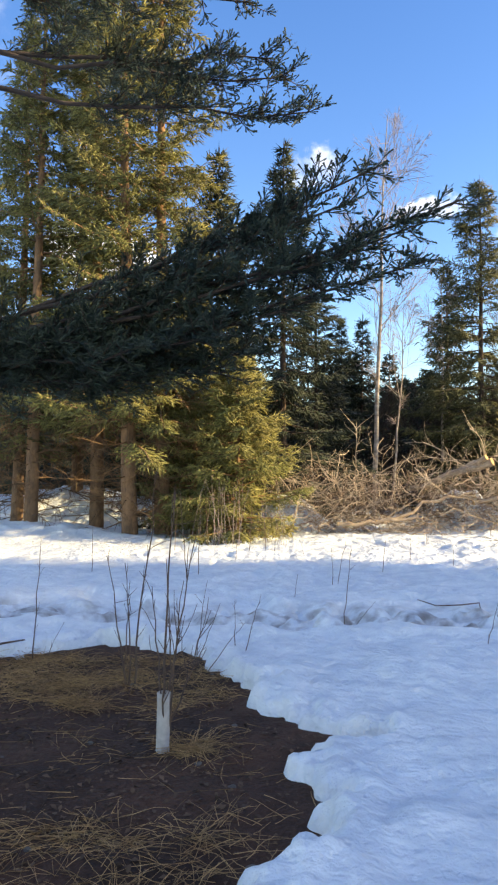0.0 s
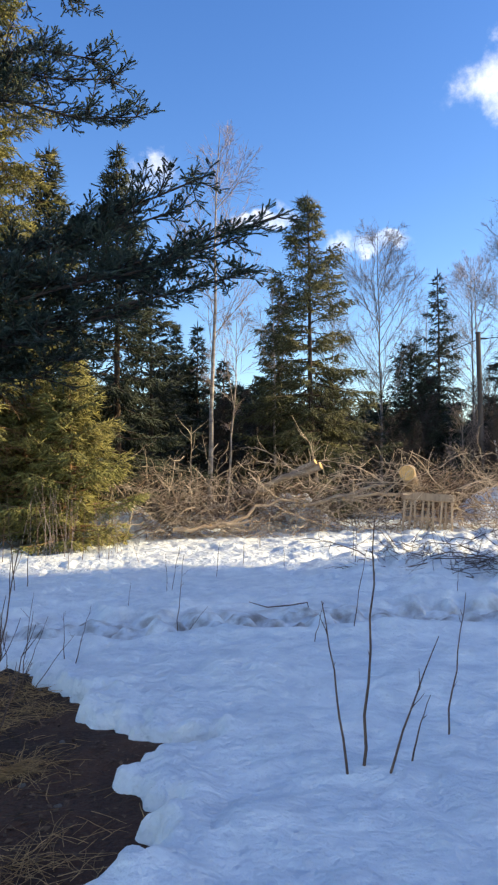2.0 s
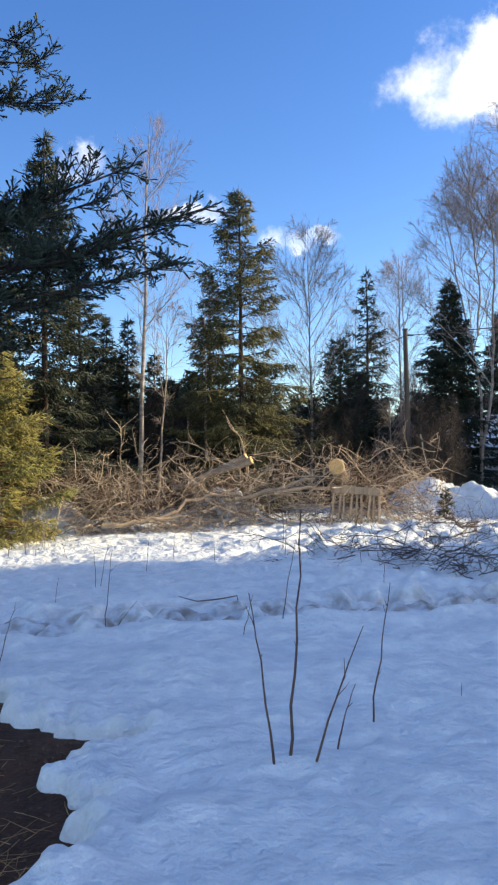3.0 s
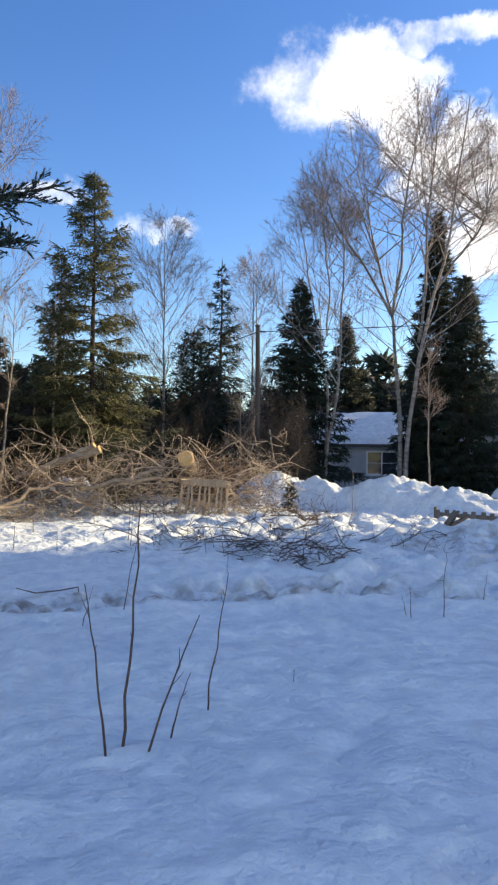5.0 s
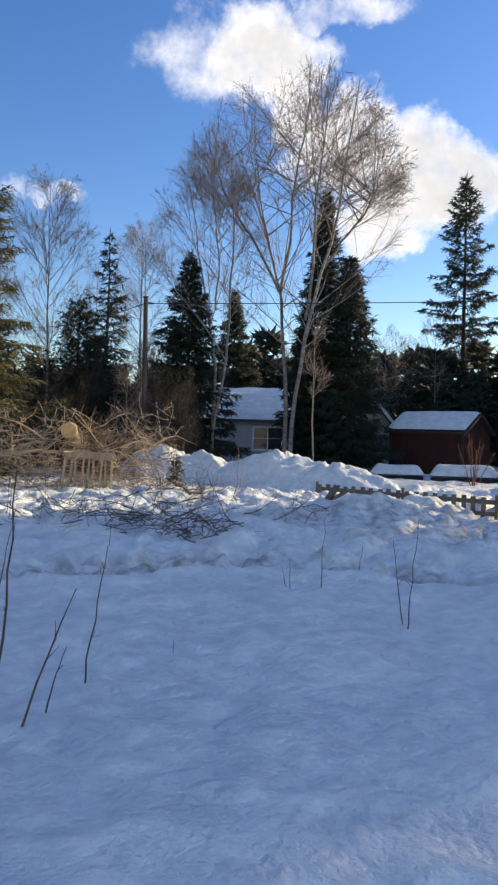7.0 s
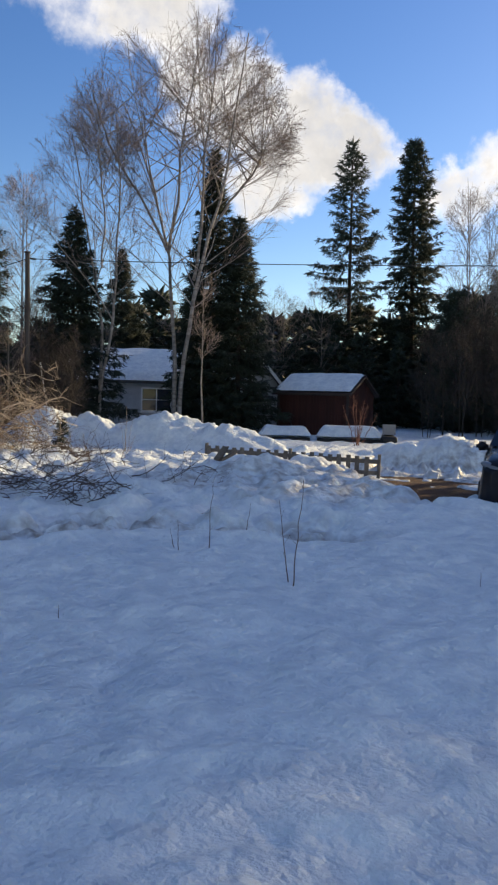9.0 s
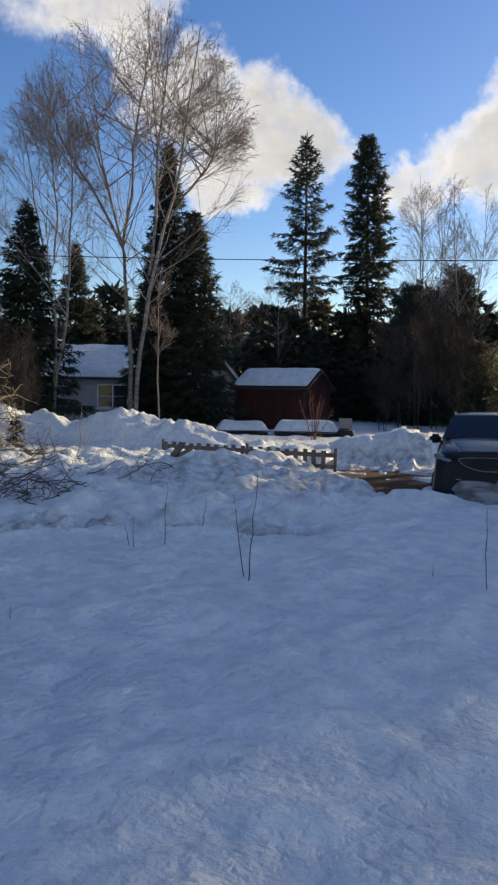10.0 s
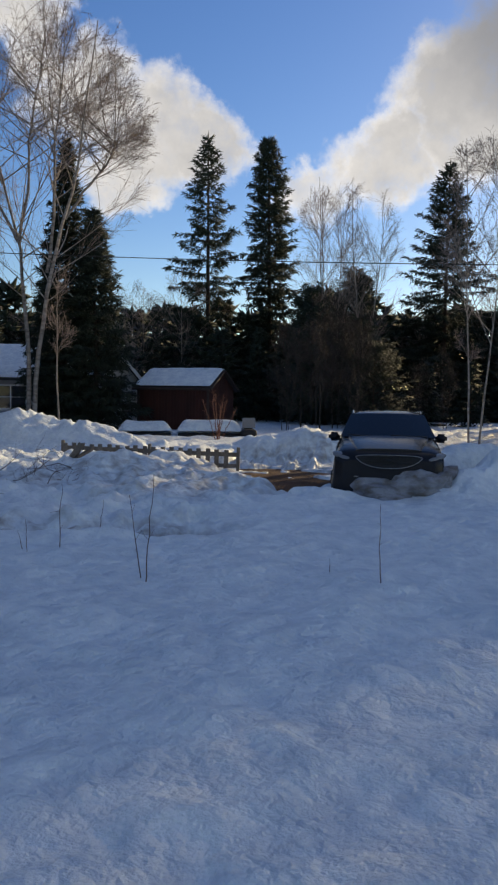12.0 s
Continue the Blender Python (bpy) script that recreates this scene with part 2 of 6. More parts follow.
BRUSH = material("cut_branches", (0.55, 0.455, 0.345), (0.29, 0.225, 0.165), scale=3, rough=0.85, bump=0.2, island=0.45)
DARK_BRUSH = material("dark_branches", (0.085, 0.06, 0.05), (0.13, 0.095, 0.075), scale=3, rough=0.85, bump=0.2, island=0.4)
RED_BRUSH = material("brown_branches", (0.24, 0.165, 0.115), (0.12, 0.08, 0.06), scale=3, rough=0.85, bump=0.2, island=0.45)
LOG_BARK = material("log_bark", (0.46, 0.36, 0.25), (0.24, 0.18, 0.13), scale=3, rough=0.85, bump=0.5, bump_scale=20, stretch=(1, 1, 2))
CUT_WOOD = material("cut_wood", (0.72, 0.50, 0.22), (0.58, 0.38, 0.16), scale=9, rough=0.75, bump=0.3)
OLD_WOOD = material("weathered_wood", (0.50, 0.37, 0.24), (0.30, 0.22, 0.15), scale=4, rough=0.9, bump=0.5, bump_scale=22, stretch=(1, 1, 0.2), vary=0.2)
FENCE_WOOD = material("grey_fence_wood", (0.17, 0.155, 0.14), (0.10, 0.09, 0.08), scale=4, rough=0.9, bump=0.4, vary=0.15)
GRASS = material("dry_grass", (0.46, 0.29, 0.125), (0.28, 0.165, 0.075), scale=5, rough=0.85, bump=0, island=0.4)
LEAF = material("dead_leaves", (0.14, 0.085, 0.05), (0.07, 0.045, 0.03), scale=8, rough=0.9, bump=0.3, island=0.4)
TUBE = material("white_plastic", (0.52, 0.49, 0.45), (0.36, 0.33, 0.295), scale=7, rough=0.5, bump=0.15)
STONE = material("stone", (0.20, 0.18, 0.16), (0.12, 0.105, 0.09), scale=7, rough=0.9, bump=0.7)
RED_WOOD = material("red_stained_boards", (0.050, 0.0145, 0.0095), (0.032, 0.0095, 0.007), scale=2.5, rough=0.75, bump=0.3, stretch=(1, 1, 0.3), vary=0.12)
DARK_TRIM = material("dark_trim", (0.045, 0.03, 0.026), (0.03, 0.022, 0.02), scale=4, rough=0.7, bump=0.2)
SIDING = material("pale_siding", (0.46, 0.47, 0.48), (0.38, 0.39, 0.40), scale=2, rough=0.6, bump=0.15, vary=0.04)
WHITE_PAINT = material("white_paint", (0.80, 0.80, 0.78), (0.70, 0.70, 0.68), scale=6, rough=0.5, bump=0.1)
SHINGLE = material("roof_shingles", (0.10, 0.095, 0.09), (0.065, 0.06, 0.058), scale=6, rough=0.9, bump=0.4)
POLE_WOOD = material("pole_wood", (0.115, 0.095, 0.08), (0.07, 0.058, 0.05), scale=4, rough=0.9, bump=0.5, stretch=(1, 1, 0.1))
CABLE = material("cable", (0.03, 0.03, 0.032), (0.045, 0.045, 0.045), scale=9, rough=0.6, bump=0)
GUARD = material("white_guard", (0.78, 0.77, 0.72), (0.62, 0.60, 0.55), scale=9, rough=0.5, bump=0)
CAR_PAINT = material("dark_car_paint", (0.012, 0.013, 0.017), (0.017, 0.018, 0.022), scale=3, rough=0.20, bump=0.02, spec=0.20)
BLACK = material("black_plastic", (0.014, 0.014, 0.015), (0.022, 0.022, 0.022), scale=20, rough=0.6, bump=0.1)
RUBBER = material("tyre_rubber", (0.018, 0.018, 0.018), (0.03, 0.028, 0.026), scale=20, rough=0.9, bump=0.3)
CHROME = material("chrome", (0.55, 0.55, 0.56), (0.45, 0.45, 0.46), scale=10, rough=0.2, bump=0, metal=1.0)
ALLOY = material("alloy", (0.30, 0.30, 0.31), (0.22, 0.22, 0.23), scale=10, rough=0.4, bump=0, metal=0.9)


def glass_material(name, tint, rough=0.05, spec=0.5):
    m = bpy.data.materials.new(name)
    m.use_nodes = True
    p = m.node_tree.nodes["Principled BSDF"]
    p.inputs["Base Color"].default_value = (*tint, 1)
    p.inputs["Roughness"].default_value = rough
    p.inputs["Specular IOR Level"].default_value = spec
    return m


CAR_GLASS = glass_material("car_glass", (0.008, 0.010, 0.014), 0.12, 0.22)
LENS = glass_material("headlight_lens", (0.16, 0.165, 0.175), 0.08)
PANE = glass_material("window_glass", (0.03, 0.035, 0.045), 0.06)


# ---- mesh helpers ----
class Geo:
    """Vertices and faces gathered from many pieces."""

    def __init__(self):
        self.v, self.f, self.count = [], [], 0

    def add(self, verts, faces):
        verts = np.asarray(verts, float).reshape(-1, 3)
        self.v.append(verts)
        self.f.append((np.asarray(faces) + self.count))
        self.count += len(verts)
        return self

    def mesh(self, name, smooth=True):
        me = bpy.data.meshes.new(name)
        verts = np.concatenate(self.v)
        loops = np.concatenate([f.reshape(-1) for f in self.f])
        sizes = np.concatenate([np.full(len(f), f.shape[1]) for f in self.f])
        me.vertices.add(len(verts))
        me.vertices.foreach_set("co", verts.reshape(-1))
        me.loops.add(len(loops))
        me.loops.foreach_set("vertex_index", loops.astype(np.int32))
        me.polygons.add(len(sizes))
        me.polygons.foreach_set("loop_start", np.concatenate(([0], np.cumsum(sizes)[:-1])).astype(np.int32))
        me.polygons.foreach_set("use_smooth", np.full(len(sizes), smooth))
        me.update(calc_edges=True)
        me.validate()
        return me


def part(name, geo, mat, parent=None, label="", smooth=True):
    """One mesh object, under a thing or a part, from a Geo, a bmesh or a mesh."""
    if isinstance(geo, Geo):
        me = geo.mesh(name, smooth)
    elif isinstance(geo, bpy.types.Mesh):
        me = geo
    else:
        me = bpy.data.meshes.new(name)
        geo.to_mesh(me)
        geo.free()
        me.polygons.foreach_set("use_smooth", [smooth] * len(me.polygons))
    if not me.materials:
        me.materials.append(mat)
    ob = new(name, me)
    if parent is not None:
        ob.parent = parent
    return tagged(ob, label)


def thing(name, label, category, m=None, group="", kind=""):
    ob = new(name)
    if m is not None:
        ob.matrix_basis = m
    return tagged(ob, label, category, group, kind)


def unit(v):
    return v / np.maximum(np.linalg.norm(v, axis=-1, keepdims=True), 1e-9)


def tubes(geo, points, radii, sides=4):
    """Tapered tubes along N lines of K points each."""
    points, radii = np.asarray(points, float), np.asarray(radii, float)
    count, k = points.shape[:2]
    if not count:
        return geo
    tan = unit(np.gradient(points, axis=1))
    ref = np.where(np.abs(tan[..., 2:3]) > 0.9, np.array([1.0, 0, 0]), np.array([0, 0, 1.0]))
    u = unit(np.cross(tan, ref))
    w = np.cross(tan, u)
    a = np.linspace(0, 2 * np.pi, sides, endpoint=False)
    ring = u[:, :, None] * np.cos(a)[:, None] + w[:, :, None] * np.sin(a)[:, None]
    verts = points[:, :, None] + ring * radii[:, :, None, None]
    i = np.arange(count)[:, None, None] * k * sides + np.arange(k - 1)[None, :, None] * sides
    s, s2 = np.arange(sides), (np.arange(sides) + 1) % sides
    quads = np.stack([i + s, i + s2, i + sides + s2, i + sides + s], -1).reshape(-1, 4)
    return geo.add(verts, quads)


def grow(base, way, length, k, rng, wobble=0.1, lift=0.0):
    """N wandering lines of k points that start at base along way; lift bends them up (or down)."""
    base, way, length = np.asarray(base, float), unit(np.asarray(way, float)), np.asarray(length, float)
    n = len(base)
    pts = np.empty((n, k, 3))
    pts[:, 0] = base
    for j in range(1, k):
        way = unit(way + rng.normal(0, wobble, (n, 3)) + np.array([0, 0, lift]) / k)
        pts[:, j] = pts[:, j - 1] + way * (length / (k - 1))[:, None]
    return pts


def along(lines, pick, s):
    """The point and the direction at fraction s of the lines picked."""
    k = lines.shape[1]
    x = np.clip(s * (k - 1), 0, k - 1.001)
    i = x.astype(int)
    a, b = lines[pick, i], lines[pick, i + 1]
    return a + (b - a) * (x - i)[:, None], unit(b - a)


def spindles(geo, base, way, length, radius):
    """Needle-covered shoots seen from afar: slim three-sided cones."""
    base, way = np.asarray(base), unit(np.asarray(way))
    n = len(base)
    ref = np.where(np.abs(way[:, 2:3]) > 0.9, np.array([1.0, 0, 0]), np.array([0, 0, 1.0]))
    u = unit(np.cross(way, ref))
    w = np.cross(way, u)
    a = np.arange(3) * 2 * np.pi / 3
    ring = base[:, None] + (u[:, None] * np.cos(a)[:, None] + w[:, None] * np.sin(a)[:, None] * 0.7) * radius[:, None, None]
    verts = np.concatenate([ring, (base + way * length[:, None])[:, None]], 1)
    tri = np.array([[3, 0, 1], [3, 1, 2], [3, 2, 0]])
    return geo.add(verts, (np.arange(n)[:, None, None] * 4 + tri).reshape(-1, 3))


def needles(geo, base, way, length, rng, count=26, size=0.022):
    """Needles one by one round each shoot."""
    base, way = np.asarray(base), unit(np.asarray(way))
    n = len(base)
    s = np.tile(np.linspace(0.02, 1.0, count), (n, 1))
    foot = base[:, None] + way[:, None] * (s * length[:, None])[..., None]
    spread = unit(rng.normal(0, 1, (n, count, 3)))
    tip = foot + unit(way[:, None] * 0.75 + spread * 0.9) * size * rng.uniform(0.8, 1.2, (n, count, 1))
    side = unit(np.cross(tip - foot, rng.normal(0, 1, (n, count, 3)))) * size * 0.062
    verts = np.stack([foot - side, foot + side, tip], 2)
    return geo.add(verts, np.arange(n * count * 3).reshape(-1, 3))


def box(geo, lo, hi, m=None):
    (x0, y0, z0), (x1, y1, z1) = lo, hi
    v = np.array([(x, y, z) for z in (z0, z1) for x, y in ((x0, y0), (x1, y0), (x1, y1), (x0, y1))], float)
    if m is not None:
        v = np.array([m @ Vector(p) for p in v])
    return geo.add(v, [[3, 2, 1, 0], [4, 5, 6, 7], [0, 1, 5, 4], [1, 2, 6, 5], [2, 3, 7, 6], [3, 0, 4, 7]])


def bevel_box(lo, hi, bevel=0.02, segments=2):
    bm = bmesh.new()
    size = Vector(hi) - Vector(lo)
    bmesh.ops.create_cube(bm, size=1, matrix=Matrix.Translation((Vector(hi) + Vector(lo)) / 2) @ Matrix.Diagonal((*size, 1)))
    bmesh.ops.bevel(bm, geom=bm.edges[:], offset=bevel, segments=segments, affect="EDGES", profile=0.6)
    return bm


# value noise over the plan
TABLE = np.random.RandomState(5).rand(256, 256)


def vnoise(x, y, scale, seed=0):
    x, y = np.asarray(x) / scale + seed * 17.3 + 1000, np.asarray(y) / scale + seed * 9.1 + 1000
    i, j = np.floor(x).astype(int), np.floor(y).astype(int)
    u, v = x - i, y - j
    u, v = u * u * (3 - 2 * u), v * v * (3 - 2 * v)
    t = lambda a, b: TABLE[a % 256, b % 256]
    return (t(i, j) * (1 - u) + t(i + 1, j) * u) * (1 - v) + (t(i, j + 1) * (1 - u) + t(i + 1, j + 1) * u) * v - 0.5


def smooth(a, b, x):
    t = np.clip((x - a) / (b - a), 0, 1)
    return t * t * (3 - 2 * t)


# ---- ground and snow ----
# the bare patch under the near spruce, and the ploughed drive
BARE = np.array([(-6.0, 6.3), (-3.2, 6.6), (-2.0, 6.9), (-1.5, 7.2), (-0.93, 7.4), (-0.36, 7.05), (-0.17, 6.54), (-0.02, 6.16), (0.12, 5.82), (0.25, 5.54), (0.56, 5.24), (0.82, 5.09),
                 (0.62, 4.97), (0.33, 4.73), (0.40, 4.55), (0.47, 4.35), (0.57, 4.24), (0.46, 4.12), (0.36, 4.02), (0.41, 3.89), (0.45, 3.76), (0.37, 3.61), (0.28, 3.49), (0.18, 3.38),
                 (-0.3, 2.9), (-1.0, 2.3), (-6.0, 1.5)])
DRIVE = np.array([(11.5, 7.9), (12.6, 9.9), (14.6, 12.4), (17.6, 14.0), (19.4, 13.6), (21.0, 12.0), (30.0, 5.0), (30.0, 0.0), (16.5, 4.4), (13.6, 5.0), (11.9, 5.6), (11.3, 6.9)])
MUD = np.array([(12.9, 9.2), (13.8, 10.9), (15.4, 12.2), (17.2, 12.4), (17.8, 11.0), (16.6, 8.8), (14.6, 7.4), (12.4, 6.2), (11.9, 7.2)])


def inside(poly, x, y):
    """Signed distance to a polygon, positive inside it."""
    best = np.full(np.shape(x), 1e9)
    odd = np.zeros(np.shape(x), bool)
    for (ax, ay), (bx, by) in zip(poly, np.roll(poly, -1, axis=0)):
        dx, dy = bx - ax, by - ay
        t = np.clip(((x - ax) * dx + (y - ay) * dy) / (dx * dx + dy * dy), 0, 1)
        best = np.minimum(best, np.hypot(x - ax - t * dx, y - ay - t * dy))
        odd ^= ((ay > y) != (by > y)) & (x < dx * (y - ay) / (dy if dy else 1e-9) + ax)
    return np.where(odd, best, -best)


# heaps of shovelled snow: x, y, half lengths, turn, height, sharpness
HEAPS = [
    (11.9, 21.6, 1.35, 1.0, 20, 1.15, 0.10), (12.9, 20.6, 0.8, 0.8, 0, 0.85, 0.10), (14.4, 18.9, 1.5, 0.9, -45, 1.02, 0.08), (15.2, 17.2, 1.6, 0.8, -60, 0.72, 0.10),
    (10.6, 10.9, 0.8, 0.55, -40, 0.44, 0.14), (11.3, 11.8, 0.55, 0.45, 10, 0.22, 0.14), (12.4, 11.5, 0.6, 0.35, -20, 0.12, 0.14), (9.2, 11.6, 1.0, 0.5, -30, 0.2, 0.1),
    (20.2, 12.75, 1.1, 0.8, -58, 0.62, 0.12), (20.8, 11.8, 0.6, 0.6, -40, 0.34, 0.12), (19.5, 13.9, 0.8, 0.6, -50, 0.36, 0.12),
    (11.9, 4.75, 0.45, 0.4, 0, 0.34, 0.18),
    (13.4, 4.3, 0.95, 0.6, -20, 0.80, 0.12), (15.0, 4.9, 1.0, 0.5, -15, 0.55, 0.12), (17.2, 6.6, 1.4, 0.4, -20, 0.55, 0.1),
    (-4.9, 20.9, 2.2, 1.2, 5, 0.98, 0.08), (-9.5, 22.0, 3.5, 1.6, 0, 0.9, 0.08), (-5.4, 17.3, 2.2, 0.9, 0, 0.34, 0.08),
    (0.6, 18.9, 0.9, 0.6, 20, 0.85, 0.1), (4.9, 19.4, 0.9, 0.5, 0, 1.0, 0.1),
]


def earth_height(x, y):
    z = -0.09 + 0.035 * vnoise(x, y, 0.9, 3) + 0.03 * vnoise(x, y, 0.22, 4) + 0.018 * vnoise(x, y, 0.07, 5)
    bare = smooth(-0.9, -0.2, inside(BARE, x, y))
    z = z - 0.16 * (1 - bare) - 0.11 * smooth(7.5, 9.5, x)
    return z - 0.25 * smooth(60, 200, np.hypot(x, y))


LIP = np.array([(-40, 9.5), (-3, 8.2), (0.3, 7.85), (2.4, 7.74), (3.8, 7.66), (5.1, 7.36), (5.7, 7.2), (6.2, 6.8), (6.6, 6.1), (7.4, 5.6), (12, 4.9)])


def trodden(x, y):
    """How trodden the snow is, and how far past the near lip of the way."""
    past = y - np.interp(x, LIP[:, 0], LIP[:, 1]) + 0.22 * vnoise(x, y, 0.8, 8) + 0.10 * vnoise(x, y, 0.3, 37)
    return smooth(0.0, 0.10, past) * smooth(1.9, 1.0, past + 0.5 * vnoise(x, y, 0.7, 38)) * smooth(8.2, 7.0, x), past


def snow_height(x, y):
    r = np.hypot(x, y)
    z = 0.10 * vnoise(x, y, 6.0, 1) * smooth(3, 12, r) + 0.06 * vnoise(x, y, 1.7, 2) + 0.07 * vnoise(x, y, 0.45, 6) + 0.075 * np.abs(vnoise(x, y, 0.26, 7)) + 0.032 * vnoise(x, y, 0.15, 27)
    # a trodden way crosses the yard, sunk behind a lip of untouched snow
    way, past = trodden(x, y)
    lumps = 0.30 * np.abs(vnoise(x, y, 0.42, 9)) + 0.16 * vnoise(x, y, 0.22, 10) + 0.20 * np.abs(vnoise(x, y, 0.9, 11)) + 0.09 * vnoise(x, y, 0.12, 35)
    z = z + way * (1.25 * lumps - 0.25) + 0.05 * np.exp(-((past + 0.12) / 0.22) ** 2) * smooth(8.0, 7.0, x)
    # footprints on the far side of the way
    z = z - 0.10 * smooth(0.20, 0.34, vnoise(x, y, 0.5, 36)) * smooth(0.8, 1.6, past) * smooth(5.0, 3.0, past)
    # rougher snow among the heaps
    rough = np.maximum(smooth(8.0, 10.5, x) * smooth(6.5, 8.5, y), 0.75 * smooth(2.0, 6.0, x) * smooth(0.3, 1.3, past)) * smooth(22, 14, y) * (1 - 0.7 * smooth(11.0, 12.5, x) * smooth(11.5, 9.5, y))
    clear = np.abs((x - 13.7) * 0.864 + (y - 16.2) * 0.503)
    rough = rough * smooth(0.2, 1.3, clear)
    z = z + rough * (0.26 * np.abs(vnoise(x, y, 0.7, 12)) + 0.26 * vnoise(x, y, 0.3, 13) + 0.13 * vnoise(x, y, 0.15, 23))
    # a crusted lip along the bare patch's edge, and small pits round stems
    z = z - 0.24 * np.exp(-((x - 7.25) ** 2 / 0.22 + (y - 6.0) ** 2 / 0.10))
    z = z + 0.06 * smooth(12, 15, y) * smooth(12, 8, x) + 0.05 * smooth(14, 16, y) * vnoise(x, y, 0.7, 14)
    for hx, hy, la, lb, turn, high, crag in HEAPS:
        c, s = math.cos(radians(turn)), math.sin(radians(turn))
        u, v = ((x - hx) * c + (y - hy) * s) / la, ((y - hy) * c - (x - hx) * s) / lb
        d = u * u + v * v
        body = np.exp(-np.minimum(d, 30) ** 1.25 * 0.8)
        crags = np.abs(vnoise(x, y, 0.5, 15)) * 2.2 + np.abs(vnoise(x, y, 0.2, 16)) - 0.5
        z = np.maximum(z, z * (1 - body) + body * (high * (1 + crag * 2.4 * crags) + 0.10 * vnoise(x, y, 0.33, 39) + 0.09 * vnoise(x, y, 0.17, 40)))
    # thickness falls away at the bare patch and the drive
    edge = inside(BARE, x, y) + 0.09 + 0.20 * vnoise(x, y, 0.35, 17) + 0.16 * vnoise(x, y, 0.13, 18) + 0.10 * vnoise(x, y, 0.085, 33)
    lip = np.exp(-((edge + 0.16) / 0.13) ** 2) * (0.02 + 0.12 * np.abs(vnoise(x, y, 0.22, 26)))
    z = z + lip + 0.02 - 0.075 * np.exp(-np.maximum(-edge, 0) / 0.22)
    z = z + np.exp(-np.abs(edge) / 0.22) * (0.13 * np.abs(vnoise(x, y, 0.11, 29)) + 0.05 * vnoise(x, y, 0.2, 32))
    melt = smooth(-0.09, 0.09, edge)
    z = z * (1 - melt) - 0.30 * melt
    drive = inside(DRIVE, x, y) + 0.8 * vnoise(x, y, 1.2, 19) + 0.5 * vnoise(x, y, 0.4, 20)
    heap_there = smooth(0.05, 0.40, z)
    ruts = vnoise((0.46 * x - 0.89 * y) * 0.28, 0.89 * x + 0.46 * y, 0.30, 34)
    mud = inside(MUD, x, y) - 0.1 + 0.7 * vnoise(x, y, 0.9, 24) + 0.5 * vnoise(x, y, 0.3, 25) + 1.5 * ruts
    sunk = -0.31 + 0.05 * vnoise(x, y, 0.7, 21) + 0.04 * vnoise(x, y, 0.25, 22) - 0.16 * smooth(-0.05, 0.12, mud)
    k = smooth(-0.25, 0.3, drive) * (1 - heap_there)
    z = z * (1 - k) + sunk * k
    return z - 0.25 * smooth(60, 200, r)


def lines_between(*spans):
    out = [np.arange(a, b, step) for a, b, step in spans]
    return np.concatenate(out)


far = np.array([40, 46, 54, 65, 80, 110, 160, 260, 450, 900.0])


def sheet(name, height, gx, gy, mat):
    x, y = np.meshgrid(gx, gy)
    z = height(x, y)
    nx, ny = len(gx), len(gy)
    i = (np.arange(ny - 1)[:, None] * nx + np.arange(nx - 1)).reshape(-1)
    geo = Geo().add(np.stack([x, y, z], -1), np.stack([i, i + 1, i + nx + 1, i + nx], -1))
    return part(name, geo, mat)


gx = np.concatenate([-far[::-1], lines_between((-36, -8, 0.8), (-8, -2.2, 0.12), (-2.2, 1.2, 0.027), (1.2, 8, 0.045), (8, 17, 0.075), (17, 20, 0.12), (20, 26, 0.25), (26, 38, 0.8)), far])
gy = np.concatenate([-far[::-1], lines_between((-36, 1, 1.5), (1, 2.4, 0.05), (2.4, 7.6, 0.030), (7.6, 10, 0.040), (10, 14, 0.065), (14, 23, 0.10), (23, 24, 0.2), (24, 38, 0.5)), far])
snow = tagged(sheet("ground", snow_height, gx, gy, SNOW), "old crusted spring snow with trodden tracks and shovelled heaps", "snow", kind="structure")
co = np.empty(len(snow.data.vertices) * 3)
snow.data.vertices.foreach_get("co", co)
co = co.reshape(-1, 3)
worn = trodden(co[:, 0], co[:, 1])[0] + 0.75 * smooth(7.5, 9.0, co[:, 0]) * smooth(13.5, 11.5, co[:, 1]) * smooth(6.8, 8.0, co[:, 1])
worn = np.maximum(worn, 0.8 * smooth(-0.5, 0.2, inside(DRIVE, co[:, 0], co[:, 1])) * smooth(0.2, 0.0, co[:, 2]))
snow.data.attributes.new("trodden", "FLOAT", "POINT").data.foreach_set("value", np.clip(worn, 0, 1))
ex = np.concatenate([-far[::-1], lines_between((-36, -6, 2), (-6, -2.5, 0.15), (-2.5, 1.2, 0.045), (1.2, 10, 1.0), (10, 20, 0.2), (20, 38, 2)), far])
ey = np.concatenate([-far[::-1], lines_between((-36, 1.5, 2), (1.5, 7.8, 0.045), (7.8, 10, 0.12), (10, 38, 2)), far])
earth = tagged(sheet("ground_earth", earth_height, ex, ey, EARTH), "bare dark soil and muddy drive where the snow has melted", "soil", kind="structure")


def snow_at(x, y):
    return float(snow_height(np.array([x]), np.array([y]))[0])


